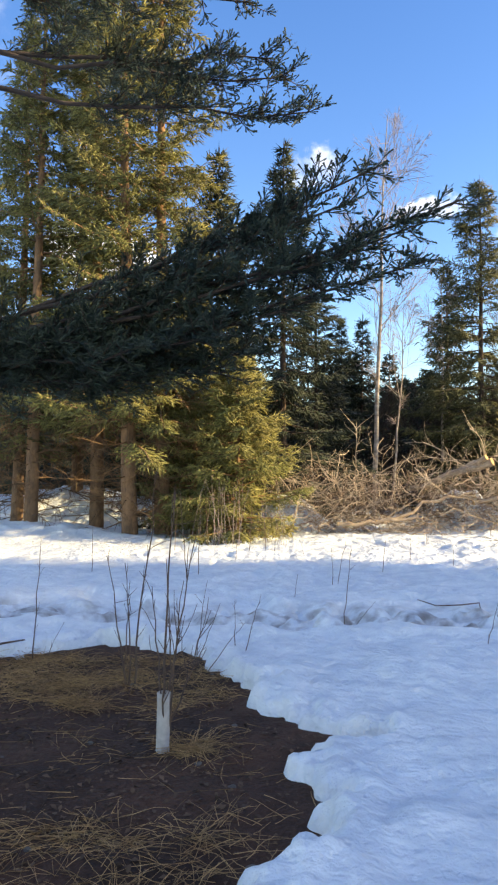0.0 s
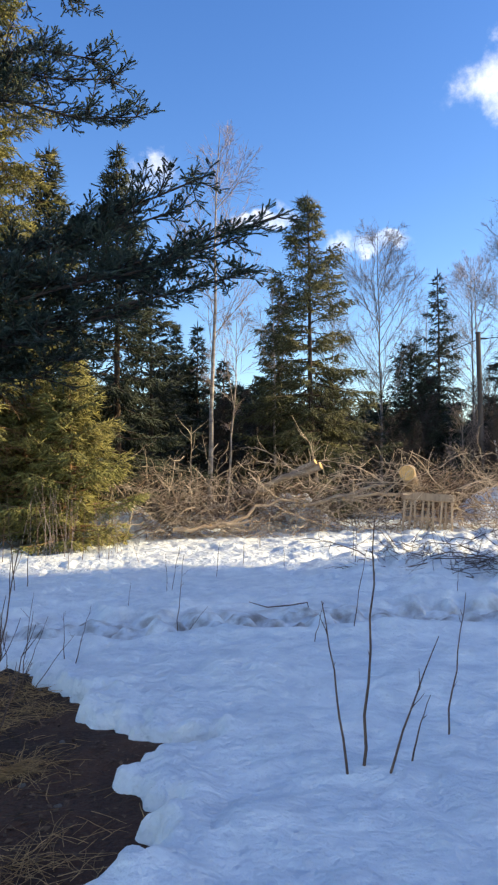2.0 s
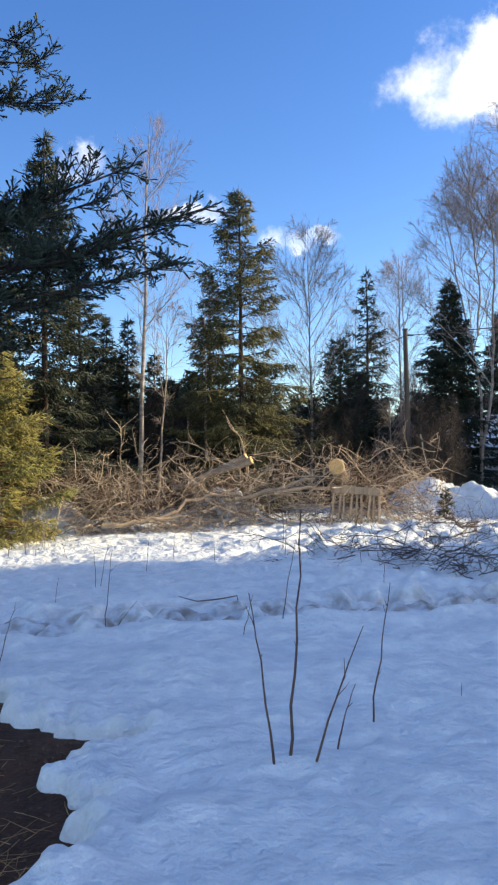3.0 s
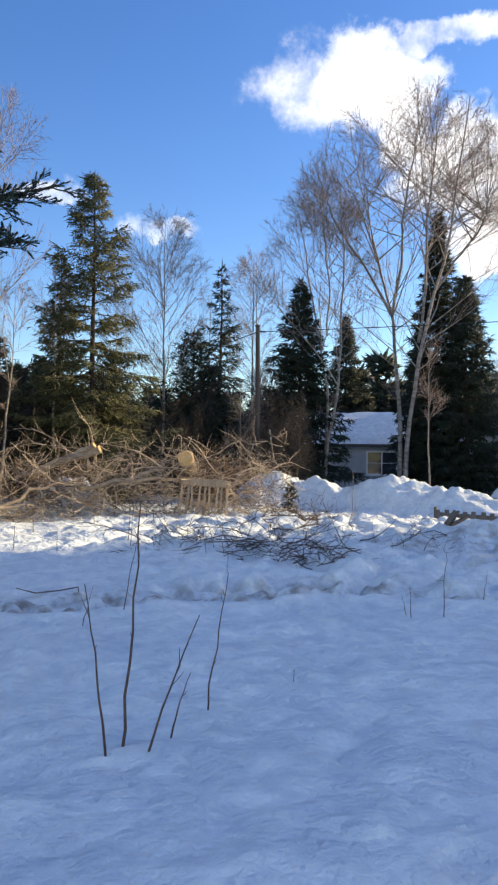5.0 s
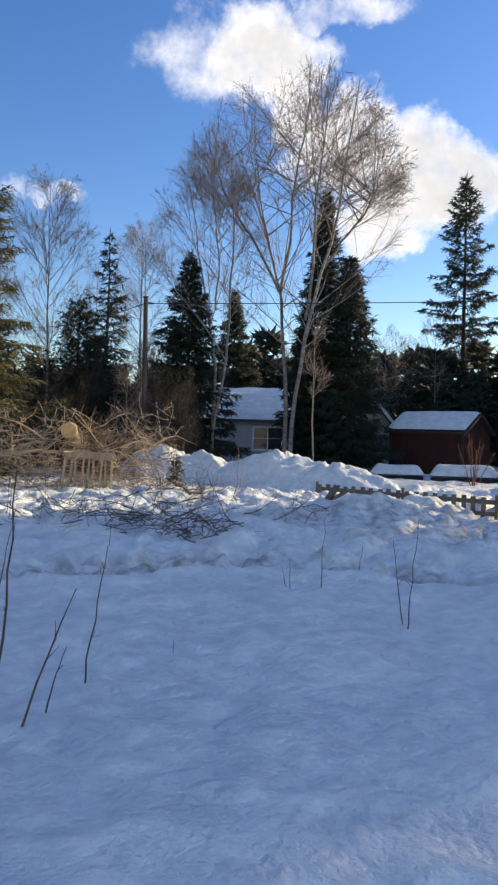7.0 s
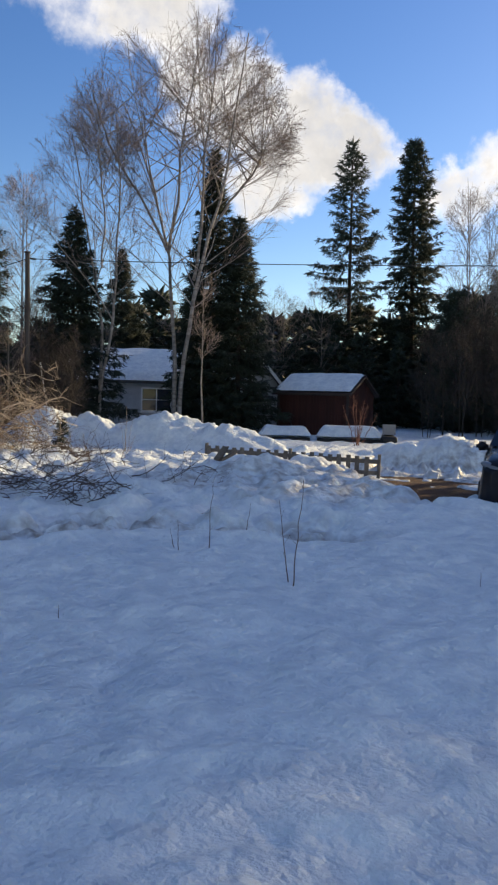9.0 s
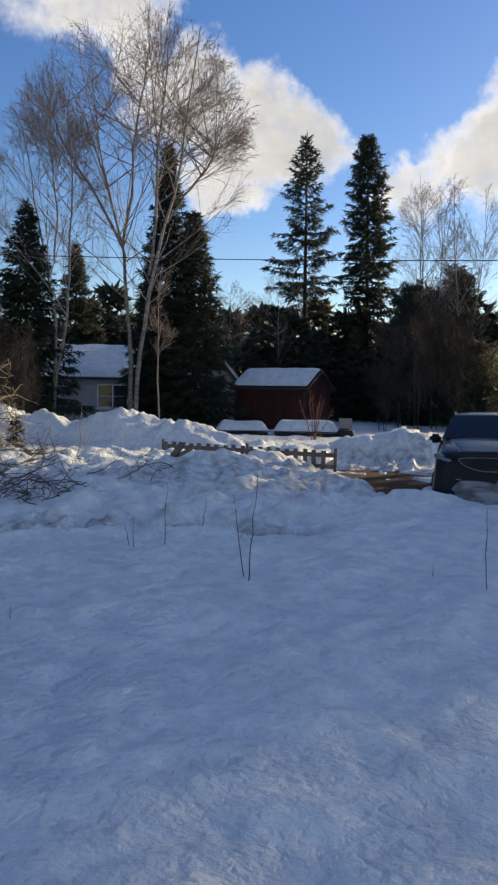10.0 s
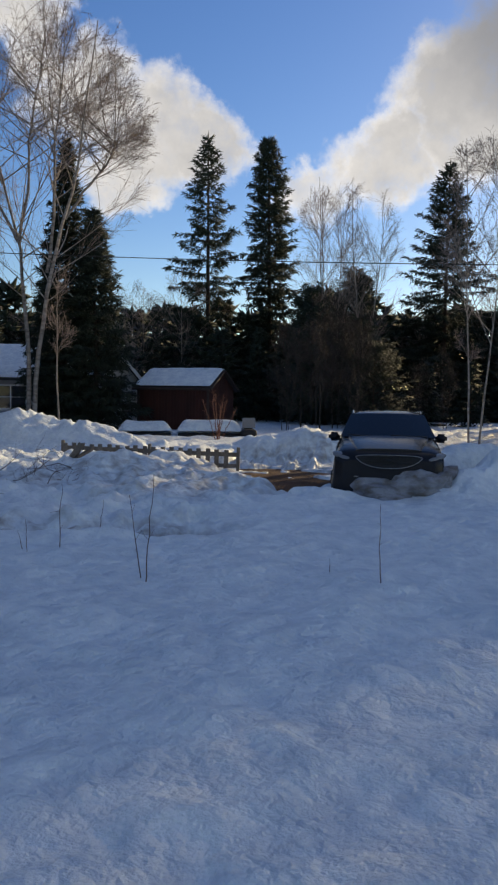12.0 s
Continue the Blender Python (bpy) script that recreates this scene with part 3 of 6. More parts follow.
# ---- trees ----
def spruce_parts(height, radius, seed, spacing=0.30, per_whorl=6, shoot=0.21, thick=0.028, clear=0.04, power=0.95, droop=0.38, gaps=0.12, every=0.10):
    """Trunk with limbs, and crown, of a spruce with its foot at the origin."""
    rng = np.random.RandomState(seed)
    lean = rng.normal(0, 0.012, 2)
    k = 10
    zz = np.linspace(-0.3, height, k)
    line = np.stack([lean[0] * zz + 0.02 * np.sin(zz), lean[1] * zz, zz], -1)[None]
    wood = tubes(Geo(), line, (0.012 * height * (1 - np.linspace(0, 0.97, k)) + 0.008)[None], 8)
    z, base, way, size = height * clear, [], [], []
    while z < height * 0.985:
        f = 1 - z / height
        for a in rng.uniform(0, 2 * np.pi) + np.arange(per_whorl) * 2 * np.pi / per_whorl + rng.normal(0, 0.25, per_whorl):
            if rng.rand() < gaps:
                continue
            reach = radius * min(1.0, f ** power * 1.12 + 0.02) * rng.uniform(0.25, 1.0) ** 0.7 * 1.25
            slope = 0.55 - droop * 2.2 * min(1.0, f * 1.6) + rng.normal(0, 0.1)
            base.append((lean[0] * z, lean[1] * z, z + rng.uniform(-0.1, 0.1)))
            way.append((math.cos(a), math.sin(a), slope))
            size.append(reach)
        z += spacing * rng.uniform(0.75, 1.25) * (0.55 + 0.6 * f)
    base, way, size = np.array(base), np.array(way), np.array(size)
    limbs = grow(base, way, size, 6, rng, 0.05, 0.25)
    tubes(wood, limbs, np.linspace(0.022, 0.004, 6)[None] * (0.4 + size / max(radius, 0.1))[:, None], 3)
    n = np.maximum(3, (size / every * 2).astype(int))
    pick = np.repeat(np.arange(len(size)), n)
    s = rng.uniform(0.12, 1.0, len(pick))
    foot, ahead = along(limbs, pick, s)
    side = unit(np.cross(ahead, [0, 0, 1.0])) * np.where(rng.rand(len(pick)) < 0.5, -1, 1)[:, None]
    length = np.minimum(size[pick] * 0.45, 0.55) * (1.08 - 0.75 * s) * rng.uniform(0.6, 1.3, len(pick)) + shoot * 0.4
    way2 = unit(ahead * 0.75 + side * 0.8 + rng.normal(0, 0.2, (len(pick), 3)) + [0, 0, -0.25])
    twigs = grow(foot, way2, length, 4, rng, 0.10, -0.35)
    crown = Geo()
    for q in range(3):
        p2 = np.arange(len(pick))
        f2, a2 = along(twigs, p2, np.clip(q / 3 + rng.uniform(0, 0.3, len(p2)), 0, 1))
        spindles(crown, f2, a2 + rng.normal(0, 0.38, a2.shape), shoot * rng.uniform(0.6, 1.3, len(p2)), thick * rng.uniform(0.6, 1.3, len(p2)))
    # the leading shoot and the ends of the limbs
    tips, ahead = along(limbs, np.arange(len(size)), np.full(len(size), 0.9))
    spindles(crown, tips, ahead + [0, 0, 0.15], np.full(len(size), shoot * 1.1), np.full(len(size), thick))
    spindles(crown, np.array([[lean[0] * height, lean[1] * height, height - 0.3]]), np.array([[0, 0, 1.0]]), np.array([0.5]), np.array([thick]))
    return wood, crown


def spruce(label, m, height, radius, seed, mat=None, group="", dead=0, **shape):
    wood, crown = spruce_parts(height, radius, seed, **shape)
    tree = thing("spruce_tree", label, "spruce", m, group)
    # dark-needled spruces take the bark with shade in its colour
    part("trunk", wood, DARK_BARK if mat in (SHADED_NEEDLE, MIXED_NEEDLE) else SPRUCE_BARK, tree)
    part("crown", crown, mat or SHADED_NEEDLE, tree)
    if dead:
        r = np.random.RandomState(seed + 500)
        up = r.uniform(0.03, 0.30, dead) * height
        a = r.uniform(0, 6.28, dead)
        lines = grow(np.stack([0 * up, 0 * up, up], -1), np.stack([np.cos(a), np.sin(a), r.normal(-0.05, 0.2, dead)], -1), radius * r.uniform(0.3, 0.85, dead), 7, r, 0.13, -0.2)
        bare = tubes(Geo(), lines, np.linspace(0.014, 0.004, 7)[None] * np.ones((dead, 1)), 4)
        pick = np.repeat(np.arange(dead), 12)
        foot, ahead = along(lines, pick, r.uniform(0.2, 1, len(pick)))
        tubes(bare, grow(foot, ahead + r.normal(0, 0.7, ahead.shape), r.uniform(0.15, 0.5, len(pick)), 4, r, 0.15, -0.2), np.linspace(0.006, 0.003, 4)[None] * np.ones((len(pick), 1)), 3)
        tagged(part("dead_wood", bare, DEAD_TWIG, tree), "dry brown dead branches", kind="stuff")
    return tree


def birch_parts(height, spread, seed, stems=1, lean=(0, 0), start=0.3, limbs=26, twigs=9, fine=6, girth=0.0068, fork=0.35, rise=1.15, lines=None):
    """Pale stems with limbs, and a rounded crown of bare twigs, of a birch with its foot at the origin."""
    rng = np.random.RandomState(seed)
    half = height * (1 - start) * 0.55
    middle = np.array([lean[0] * height * 0.8, lean[1] * height * 0.8, height - half])
    radii = np.array([spread, spread, half])

    def room(o, d):
        """How far it is from o along d to the crown's outline."""
        o, d = (o - middle) / radii, d / radii
        a, b, c = (d * d).sum(-1), (o * d).sum(-1), (o * o).sum(-1) - 1
        return np.maximum(np.where(c < 0, (-b + np.sqrt(np.maximum(b * b - a * c, 0))) / a, 0.15), min(0.4, spread * 0.12))

    a = rng.uniform(0, 6.28) + np.arange(stems) * 2 * np.pi / max(stems, 1) + rng.normal(0, 0.3, stems)
    out = spread * fork * rng.uniform(0.5, 1.2, stems) * (stems > 1)
    tall = height * rng.uniform(0.86, 0.97, stems)
    tall[0] = height * 0.985
    s = np.linspace(0, 1, 14)[None, :, None]
    foot = np.stack([np.cos(a) * 0.16 * (stems > 1), np.sin(a) * 0.16 * (stems > 1), np.full(stems, -0.2)], -1)[:, None]
    top = np.stack([np.cos(a) * out + lean[0] * tall, np.sin(a) * out + lean[1] * tall, tall], -1)[:, None]
    trunk = foot + (top - foot) * np.concatenate([s ** 1.25, s ** 1.25, s], -1)
    trunk[:, 2:-1, :2] += np.cumsum(rng.normal(0, 0.0045 * height, (stems, 11, 2)), 1) * np.sin(np.pi * s[:, 2:-1]) * 0.6
    thick = np.linspace(1, 0.10, 14)[None] * (girth * tall)[:, None]
    if lines:
        # stems that fork: each line is given by its bends, seen from the yard
        stems = len(lines)
        trunk, thick = np.empty((stems, 14, 3)), np.empty((stems, 14))
        for i, bends in enumerate(lines):
            u, h = np.array(bends).T
            zz = np.linspace(h[0], h[-1], 14)
            trunk[i] = np.stack([np.interp(zz, h, u) + rng.normal(0, 0.03, 14), rng.normal(0, 0.13) * (zz - h[0]) + rng.normal(0, 0.03, 14), zz], -1)
            thick[i] = girth * (height - zz * 0.94) + 0.006
    wood = tubes(Geo(), trunk, thick, 7)
    pick = np.repeat(np.arange(stems), limbs)
    s = start * 0.75 + (0.95 - start * 0.75) * rng.uniform(0, 1, len(pick)) ** 0.85
    foot, ahead = along(trunk, pick, s)
    a = rng.uniform(0, 6.28, len(pick))
    away = foot - middle
    away[:, 2] = 0
    way = unit(np.stack([np.cos(a), np.sin(a), rng.uniform(0.75, 1.3, len(a)) * rise], -1) + 0.35 * away / spread)
    size = np.minimum(room(foot, way) * rng.uniform(0.75, 1.0, len(pick)), height * 0.42) + 0.15
    one = grow(foot, way, size, 8, rng, 0.055, 0.10)
    tubes(wood, one, np.linspace(1, 0.22, 8)[None] * (0.004 + 0.0045 * size)[:, None], 4)
    crown = Geo()
    pick = np.repeat(np.arange(len(size)), twigs)
    s = rng.uniform(0.12, 1.0, len(pick))
    foot, ahead = along(one, pick, s)
    way = unit(ahead + rng.normal(0, 0.42, ahead.shape) + [0, 0, 0.1])
    two_size = np.minimum(room(foot, way) * 1.02, size[pick] * 0.65) * rng.uniform(0.45, 1.0, len(pick)) + 0.12
    two = grow(foot, way, two_size, 5, rng, 0.09, 0.0)
    tubes(crown, two, np.linspace(1, 0.4, 5)[None] * (0.003 + 0.0028 * two_size)[:, None], 3)
    pick = np.repeat(np.arange(len(two_size)), fine)
    s = rng.uniform(0.15, 1.0, len(pick))
    foot, ahead = along(two, pick, s)
    way = unit(ahead + rng.normal(0, 0.45, ahead.shape) + [0, 0, -0.02])
    three_size = np.minimum(room(foot, way) + 0.15, 0.9) * rng.uniform(0.35, 0.9, len(pick)) * np.minimum(1, 0.3 + two_size[pick])
    three = grow(foot, way, three_size, 3, rng, 0.10, -0.25)
    tubes(crown, three, np.linspace(0.0046, 0.0026, 3)[None] * np.ones(len(three_size))[:, None], 3)
    return wood, crown


def birch(label, m, height, spread, seed, group="", **shape):
    wood, crown = birch_parts(height, spread, seed, **shape)
    tree = thing("birch_tree", label, "birch", m, group)
    part("trunk", wood, BIRCH_BARK, tree)
    part("crown", crown, TWIG, tree)
    return tree


BACK = -0.3    # the level of the ground behind the yard
# tall spruces beside the yard, sunlit; the needle colour carries that sun
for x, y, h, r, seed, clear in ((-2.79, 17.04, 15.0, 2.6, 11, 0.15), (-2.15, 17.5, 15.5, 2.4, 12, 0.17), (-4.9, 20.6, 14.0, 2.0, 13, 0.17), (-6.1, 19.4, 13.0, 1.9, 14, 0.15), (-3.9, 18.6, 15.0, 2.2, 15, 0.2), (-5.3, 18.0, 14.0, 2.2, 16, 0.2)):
    spruce("tall mature spruce with sunlit yellow-green needles and a bare lower trunk", pose(x, y, 0, 0, 0, seed * 50), h, r, seed, SUNLIT_NEEDLE, "spruces beside the yard", dead=70,
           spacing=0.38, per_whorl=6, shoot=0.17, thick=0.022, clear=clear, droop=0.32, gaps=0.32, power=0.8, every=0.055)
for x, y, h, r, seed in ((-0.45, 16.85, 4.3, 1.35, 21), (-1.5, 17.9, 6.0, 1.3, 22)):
    spruce("young bushy spruce with yellow-green sunlit boughs to the ground", pose(x, y, 0, 0, 0, seed * 50), h, r, seed, SUNLIT_NEEDLE, "spruces beside the yard",
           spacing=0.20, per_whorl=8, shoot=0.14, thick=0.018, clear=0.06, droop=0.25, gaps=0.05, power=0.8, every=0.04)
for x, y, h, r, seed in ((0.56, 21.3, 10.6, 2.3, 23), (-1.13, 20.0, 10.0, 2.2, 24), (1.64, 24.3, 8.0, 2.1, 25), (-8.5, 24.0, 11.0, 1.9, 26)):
    spruce("dark green spruce in the shaded forest edge", pose(x, y, 0, 0, 0, seed * 50), h, r, seed, SHADED_NEEDLE, "forest edge spruces")
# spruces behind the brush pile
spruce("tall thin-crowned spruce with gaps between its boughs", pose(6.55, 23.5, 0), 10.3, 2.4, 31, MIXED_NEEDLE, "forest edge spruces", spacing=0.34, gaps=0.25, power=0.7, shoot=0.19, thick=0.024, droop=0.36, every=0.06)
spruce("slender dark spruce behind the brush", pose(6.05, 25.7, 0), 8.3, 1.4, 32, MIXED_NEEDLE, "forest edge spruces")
spruce("thin-crowned dark spruce at the forest edge", pose(14.3, 31.4, 0), 10.3, 2.0, 33, SHADED_NEEDLE, "forest edge spruces", gaps=0.3, spacing=0.4)
spruce("bushy dark conifer behind the brush", pose(11.8, 28.4, 0), 6.6, 1.5, 34, SHADED_NEEDLE, "forest edge spruces", power=0.5, droop=0.1)
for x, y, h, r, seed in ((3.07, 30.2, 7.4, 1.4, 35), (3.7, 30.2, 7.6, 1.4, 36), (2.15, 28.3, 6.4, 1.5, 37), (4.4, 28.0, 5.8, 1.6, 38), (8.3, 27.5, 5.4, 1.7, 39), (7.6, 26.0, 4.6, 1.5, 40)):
    spruce("small dark spruce of the forest edge", pose(x, y, 0), h, r, seed, SHADED_NEEDLE, "forest edge spruces")
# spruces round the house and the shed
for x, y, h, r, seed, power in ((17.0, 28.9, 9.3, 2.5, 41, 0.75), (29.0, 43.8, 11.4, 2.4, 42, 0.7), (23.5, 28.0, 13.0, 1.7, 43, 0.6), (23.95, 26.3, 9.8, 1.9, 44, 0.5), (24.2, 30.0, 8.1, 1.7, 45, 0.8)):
    spruce("dense dark spruce standing before the pale house", pose(x, y, BACK), h - BACK, r, seed, SHADED_NEEDLE, "spruces by the house", power=power + 0.2, gaps=0.06, spacing=0.26, per_whorl=7, thick=0.034, shoot=0.24, every=0.08)
spruce("tall spruce with layered drooping boughs", pose(45.1, 37.7, BACK), 21.5, 4.5, 46, SHADED_NEEDLE, "spruces by the house", spacing=0.62, gaps=0.15, droop=0.34, power=0.85, shoot=0.34, thick=0.05, every=0.12)
spruce("tall narrow spruce with a thick rounded top", pose(48.0, 34.0, BACK), 21.2, 3.1, 47, SHADED_NEEDLE, "spruces by the house", spacing=0.46, gaps=0.06, power=0.62, shoot=0.34, thick=0.055, every=0.11)
spruce("tall spruce behind the parked car", pose(52.6, 22.3, BACK), 18.4, 4.9, 48, SHADED_NEEDLE, "spruces by the drive", gaps=0.1, power=0.8, spacing=0.44, shoot=0.3, thick=0.045, every=0.11)
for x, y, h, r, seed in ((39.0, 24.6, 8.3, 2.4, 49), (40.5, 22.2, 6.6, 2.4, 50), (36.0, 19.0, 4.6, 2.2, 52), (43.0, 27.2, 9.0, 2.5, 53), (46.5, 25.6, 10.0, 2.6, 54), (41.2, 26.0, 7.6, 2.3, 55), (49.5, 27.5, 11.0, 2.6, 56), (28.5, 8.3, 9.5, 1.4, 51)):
    spruce("bushy dark conifer of the forest edge", pose(x, y, BACK), h, r, seed, SHADED_NEEDLE, "spruces by the drive", power=0.45, droop=0.1)

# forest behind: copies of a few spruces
far_spruces = [spruce("dark spruce in the forest behind", pose(-14 + 2.1 * i, 38 + i, BACK), 7.0, 2.0, 60 + i, SHADED_NEEDLE, "forest spruces", spacing=0.60, shoot=0.5, thick=0.085, every=0.36) for i in range(3)]
rng = np.random.RandomState(8)


def forest_spot(az, d):
    return d * math.sin(radians(az)), d * math.cos(radians(az))


for i in range(170):
    az = rng.uniform(-28, 84) if i < 100 else rng.uniform(-6, 32)
    x, y = forest_spot(az, rng.uniform(43, 56) if az > 26 else rng.uniform(32, 52))
    if 19 < x < 32 and 27 < y < 42:
        continue
    k = rng.uniform(0.55, 0.98) * (0.85 if 12 < az < 26 or 58 < az < 72 else 1.0)
    copy_thing(far_spruces[i % 3], pose(x, y, BACK, 0, 0, rng.uniform(0, 360)) @ Matrix.Diagonal((k * 1.1, k * 1.1, k, 1)))
# unseen spruces added where the forest goes on beyond the drive, shading the yard
for i in range(92):
    x = rng.uniform(29, 45)
    edge = 7.0 - 0.07 * (x - 30)
    y = rng.uniform(-12, edge) if i < 44 else rng.uniform(edge - 7, edge)
    k = rng.uniform(1.7, 2.3)
    # gaps left in the wood so that low sun reaches chosen strips
    if any(a < y + 0.07 * (x - 30) < b for a, b in ((-1.5, 1.9), (4.8, 7.6))):
        continue
    copy_thing(far_spruces[i % 3], pose(x, y, BACK, 0, 0, rng.uniform(0, 360)) @ Matrix.Diagonal((k * 0.8, k * 0.8, k, 1)))
# unseen tall spruces with bare trunks and high crowns, added to shade the yard
high = spruce("unseen tall spruce with a bare trunk and high crown, added for shade", pose(47.0, 7.0, BACK), 20.5, 2.2, 64, SHADED_NEEDLE, "forest spruces", spacing=0.5, shoot=0.45, thick=0.08, every=0.3, clear=0.66, power=0.6)
for x, y, k in ((49.0, 7.9, 1.0), (47.5, 8.4, 1.03), (50.0, 8.9, 1.0), (46.5, 4.0, 1.0), (49.0, 4.7, 1.0), (47.5, 5.6, 1.02)):
    copy_thing(high, pose(x, y, BACK, 0, 0, x * 50) @ Matrix.Diagonal((k, k, k, 1)))
# the depth of the wood, where no tree can be told apart
wood_geo = Geo()
woods = [spruce_parts(6.2, 2.1, 600 + i, spacing=0.6, shoot=0.55, thick=0.17, every=0.55, power=0.6, clear=0.0)[1] for i in range(2)]
for i in range(190):
    x, y = forest_spot(-30 + 116 * (i + rng.uniform(-0.5, 0.5)) / 190, rng.uniform(57, 76))
    k, a = rng.uniform(0.8, 1.2) * (1.3 if i > 105 else 1.0), rng.uniform(0, 6.28)
    turn = np.array([[math.cos(a), -math.sin(a), 0], [math.sin(a), math.cos(a), 0], [0, 0, 1]])
    for v, f in zip(woods[i % 2].v, woods[i % 2].f):
        wood_geo.add(v @ turn.T * k + [x, y, BACK], f - f.min())
tagged(part("distant_wood", wood_geo, SHADED_NEEDLE), "dark spruce wood behind the yard", "forest", kind="stuff")

# birches
tall = thing("birch_tree", "tall pale birch with a kinked bare crown", "birch", pose(3.15, 22.15, 0), "birches")
wood, crown = birch_parts(11.9, 1.5, 71, start=0.45, limbs=22, girth=0.0072, lean=(0.035, 0))
part("trunk", wood, BIRCH_BARK, tall)
part("crown", crown, TWIG, tall)
for label, x, y, h, sp, seed, kw in (
        ("thin young birch with a few bare limbs", 3.6, 22.1, 6.4, 1.2, 72, dict(start=0.6, limbs=10, girth=0.007, lean=(0.06, 0))),
        ("thin pale leaning birch trunk", 5.6, 24.8, 8.2, 0.8, 73, dict(start=0.5, limbs=14, girth=0.0075)),
        ("bare birch with a fine fan of twigs", 10.6, 28.5, 11.2, 2.1, 74, dict(start=0.36, limbs=34, girth=0.0055, fine=9)),
        ("distant slim bare birch", 17.5, 34.3, 11.8, 2.0, 75, dict(start=0.35, limbs=28)),
        ("distant slim bare birch", 18.3, 36.2, 12.6, 2.2, 76, dict(start=0.35, limbs=28)),
        ("pale two-stemmed birch beside the house", 17.4, 27.5, 13.6, 2.6, 77, dict(start=0.35, limbs=20, girth=0.0052, lean=(-0.03, 0), fine=9, lines=(((0, -0.3), (0, 4.8), (-0.8, 9.3), (-1.45, 12.8)), ((0.05, 1.9), (0.6, 5.6), (0.75, 10.1), (0.6, 12.0)), ((0, 7.0), (0.1, 8.9), (-0.3, 13.0))))),
        ("great spreading birch with several pale stems", 21.15, 27.4, 17.6, 5.2, 78, dict(start=0.36, limbs=26, twigs=9, fine=8, girth=0.0060, rise=0.70, lean=(0.012, 0), lines=(
            ((0, -0.3), (-0.03, 3.4), (-0.26, 6.8), (-0.43, 8.4), (-1.0, 10.8), (-1.9, 13.5), (-2.7, 15.6)), ((-0.43, 8.3), (0.05, 10.4), (0.0, 12.3), (0.35, 14.5), (0.7, 16.8)),
            ((0.15, -0.3), (0.3, 2.6), (0.6, 5.6), (1.37, 8.9), (1.97, 11.1), (2.2, 13.2), (2.5, 15.4), (2.7, 16.6)), ((1.5, 9.3), (2.3, 10.6), (3.2, 11.7), (3.9, 13.2)),
            ((-0.4, 8.2), (-1.7, 10.6), (-2.9, 12.4), (-3.8, 14.8)), ((0.75, 7.0), (1.0, 9.0), (1.05, 12.0), (1.3, 14.5), (1.55, 17.0))))),
        ("slim grey sapling behind the snow heap", 18.3, 21.9, 6.3, 0.5, 79, dict(start=0.5, limbs=10, girth=0.007)),
        ("bare birch behind the parked car", 43.5, 26.1, 15.6, 2.7, 80, dict(start=0.35, limbs=24, stems=3, fork=0.5, girth=0.005)),
        ("bare birch behind the parked car", 44.7, 24.2, 15.4, 2.4, 81, dict(start=0.35, limbs=28, stems=2, fork=0.4, girth=0.005)),
        ("leaning bare birch beside the drive", 25.9, 9.8, 10.4, 1.8, 82, dict(start=0.35, limbs=24, stems=2, fork=0.5, girth=0.0038, lean=(0.03, -0.03))),
        ("bare birch in the forest edge", 9.6, 31.5, 9.0, 1.2, 83, dict(start=0.4, limbs=24)),
        ("bare birch in the forest edge", 16.5, 37.5, 10.5, 2.0, 84, dict(start=0.4, limbs=24)),
        ("bare birch in the forest edge", 13.0, 26.5, 4.4, 0.9, 85, dict(start=0.3, limbs=20))):
    birch(label, pose(x, y, BACK, 0, 0, -38 if "lines" in kw else 0), h - BACK, sp, seed, "birches", **kw)
# bare undergrowth along the forest edge
def shrub(label, m, height, spread, seed, **shape):
    wood, crown = birch_parts(height, spread, seed, **shape)
    ob = thing("bare_sapling", label, "sapling", m, "forest edge saplings")
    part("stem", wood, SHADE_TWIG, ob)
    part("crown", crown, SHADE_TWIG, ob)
    return ob


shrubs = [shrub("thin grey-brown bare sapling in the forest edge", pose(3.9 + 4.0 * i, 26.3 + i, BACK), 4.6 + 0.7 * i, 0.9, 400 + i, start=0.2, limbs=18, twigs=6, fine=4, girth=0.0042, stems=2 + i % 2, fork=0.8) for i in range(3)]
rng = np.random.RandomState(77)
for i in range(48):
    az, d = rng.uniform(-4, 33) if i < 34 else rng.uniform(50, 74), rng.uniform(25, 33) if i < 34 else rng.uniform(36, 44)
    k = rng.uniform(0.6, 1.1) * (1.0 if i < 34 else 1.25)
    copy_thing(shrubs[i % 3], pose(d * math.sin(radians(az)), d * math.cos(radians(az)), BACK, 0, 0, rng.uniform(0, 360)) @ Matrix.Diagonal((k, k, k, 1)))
grey = birch("grey bare birch in the distant wood", pose(43.2, 42.6, BACK), 10.2, 2.4, 86, "distant birches", start=0.25, limbs=24, twigs=8, fine=5, girth=0.0045)
for i in range(16):
    az = (rng.uniform(40, 50), rng.uniform(54, 75), rng.uniform(20, 40))[i % 3]
    d = rng.uniform(50, 64)
    k = rng.uniform(0.75, 1.1)
    copy_thing(grey, pose(d * math.sin(radians(az)), d * math.cos(radians(az)), BACK, 0, 0, rng.uniform(0, 360)) @ Matrix.Diagonal((k, k, k, 1)))
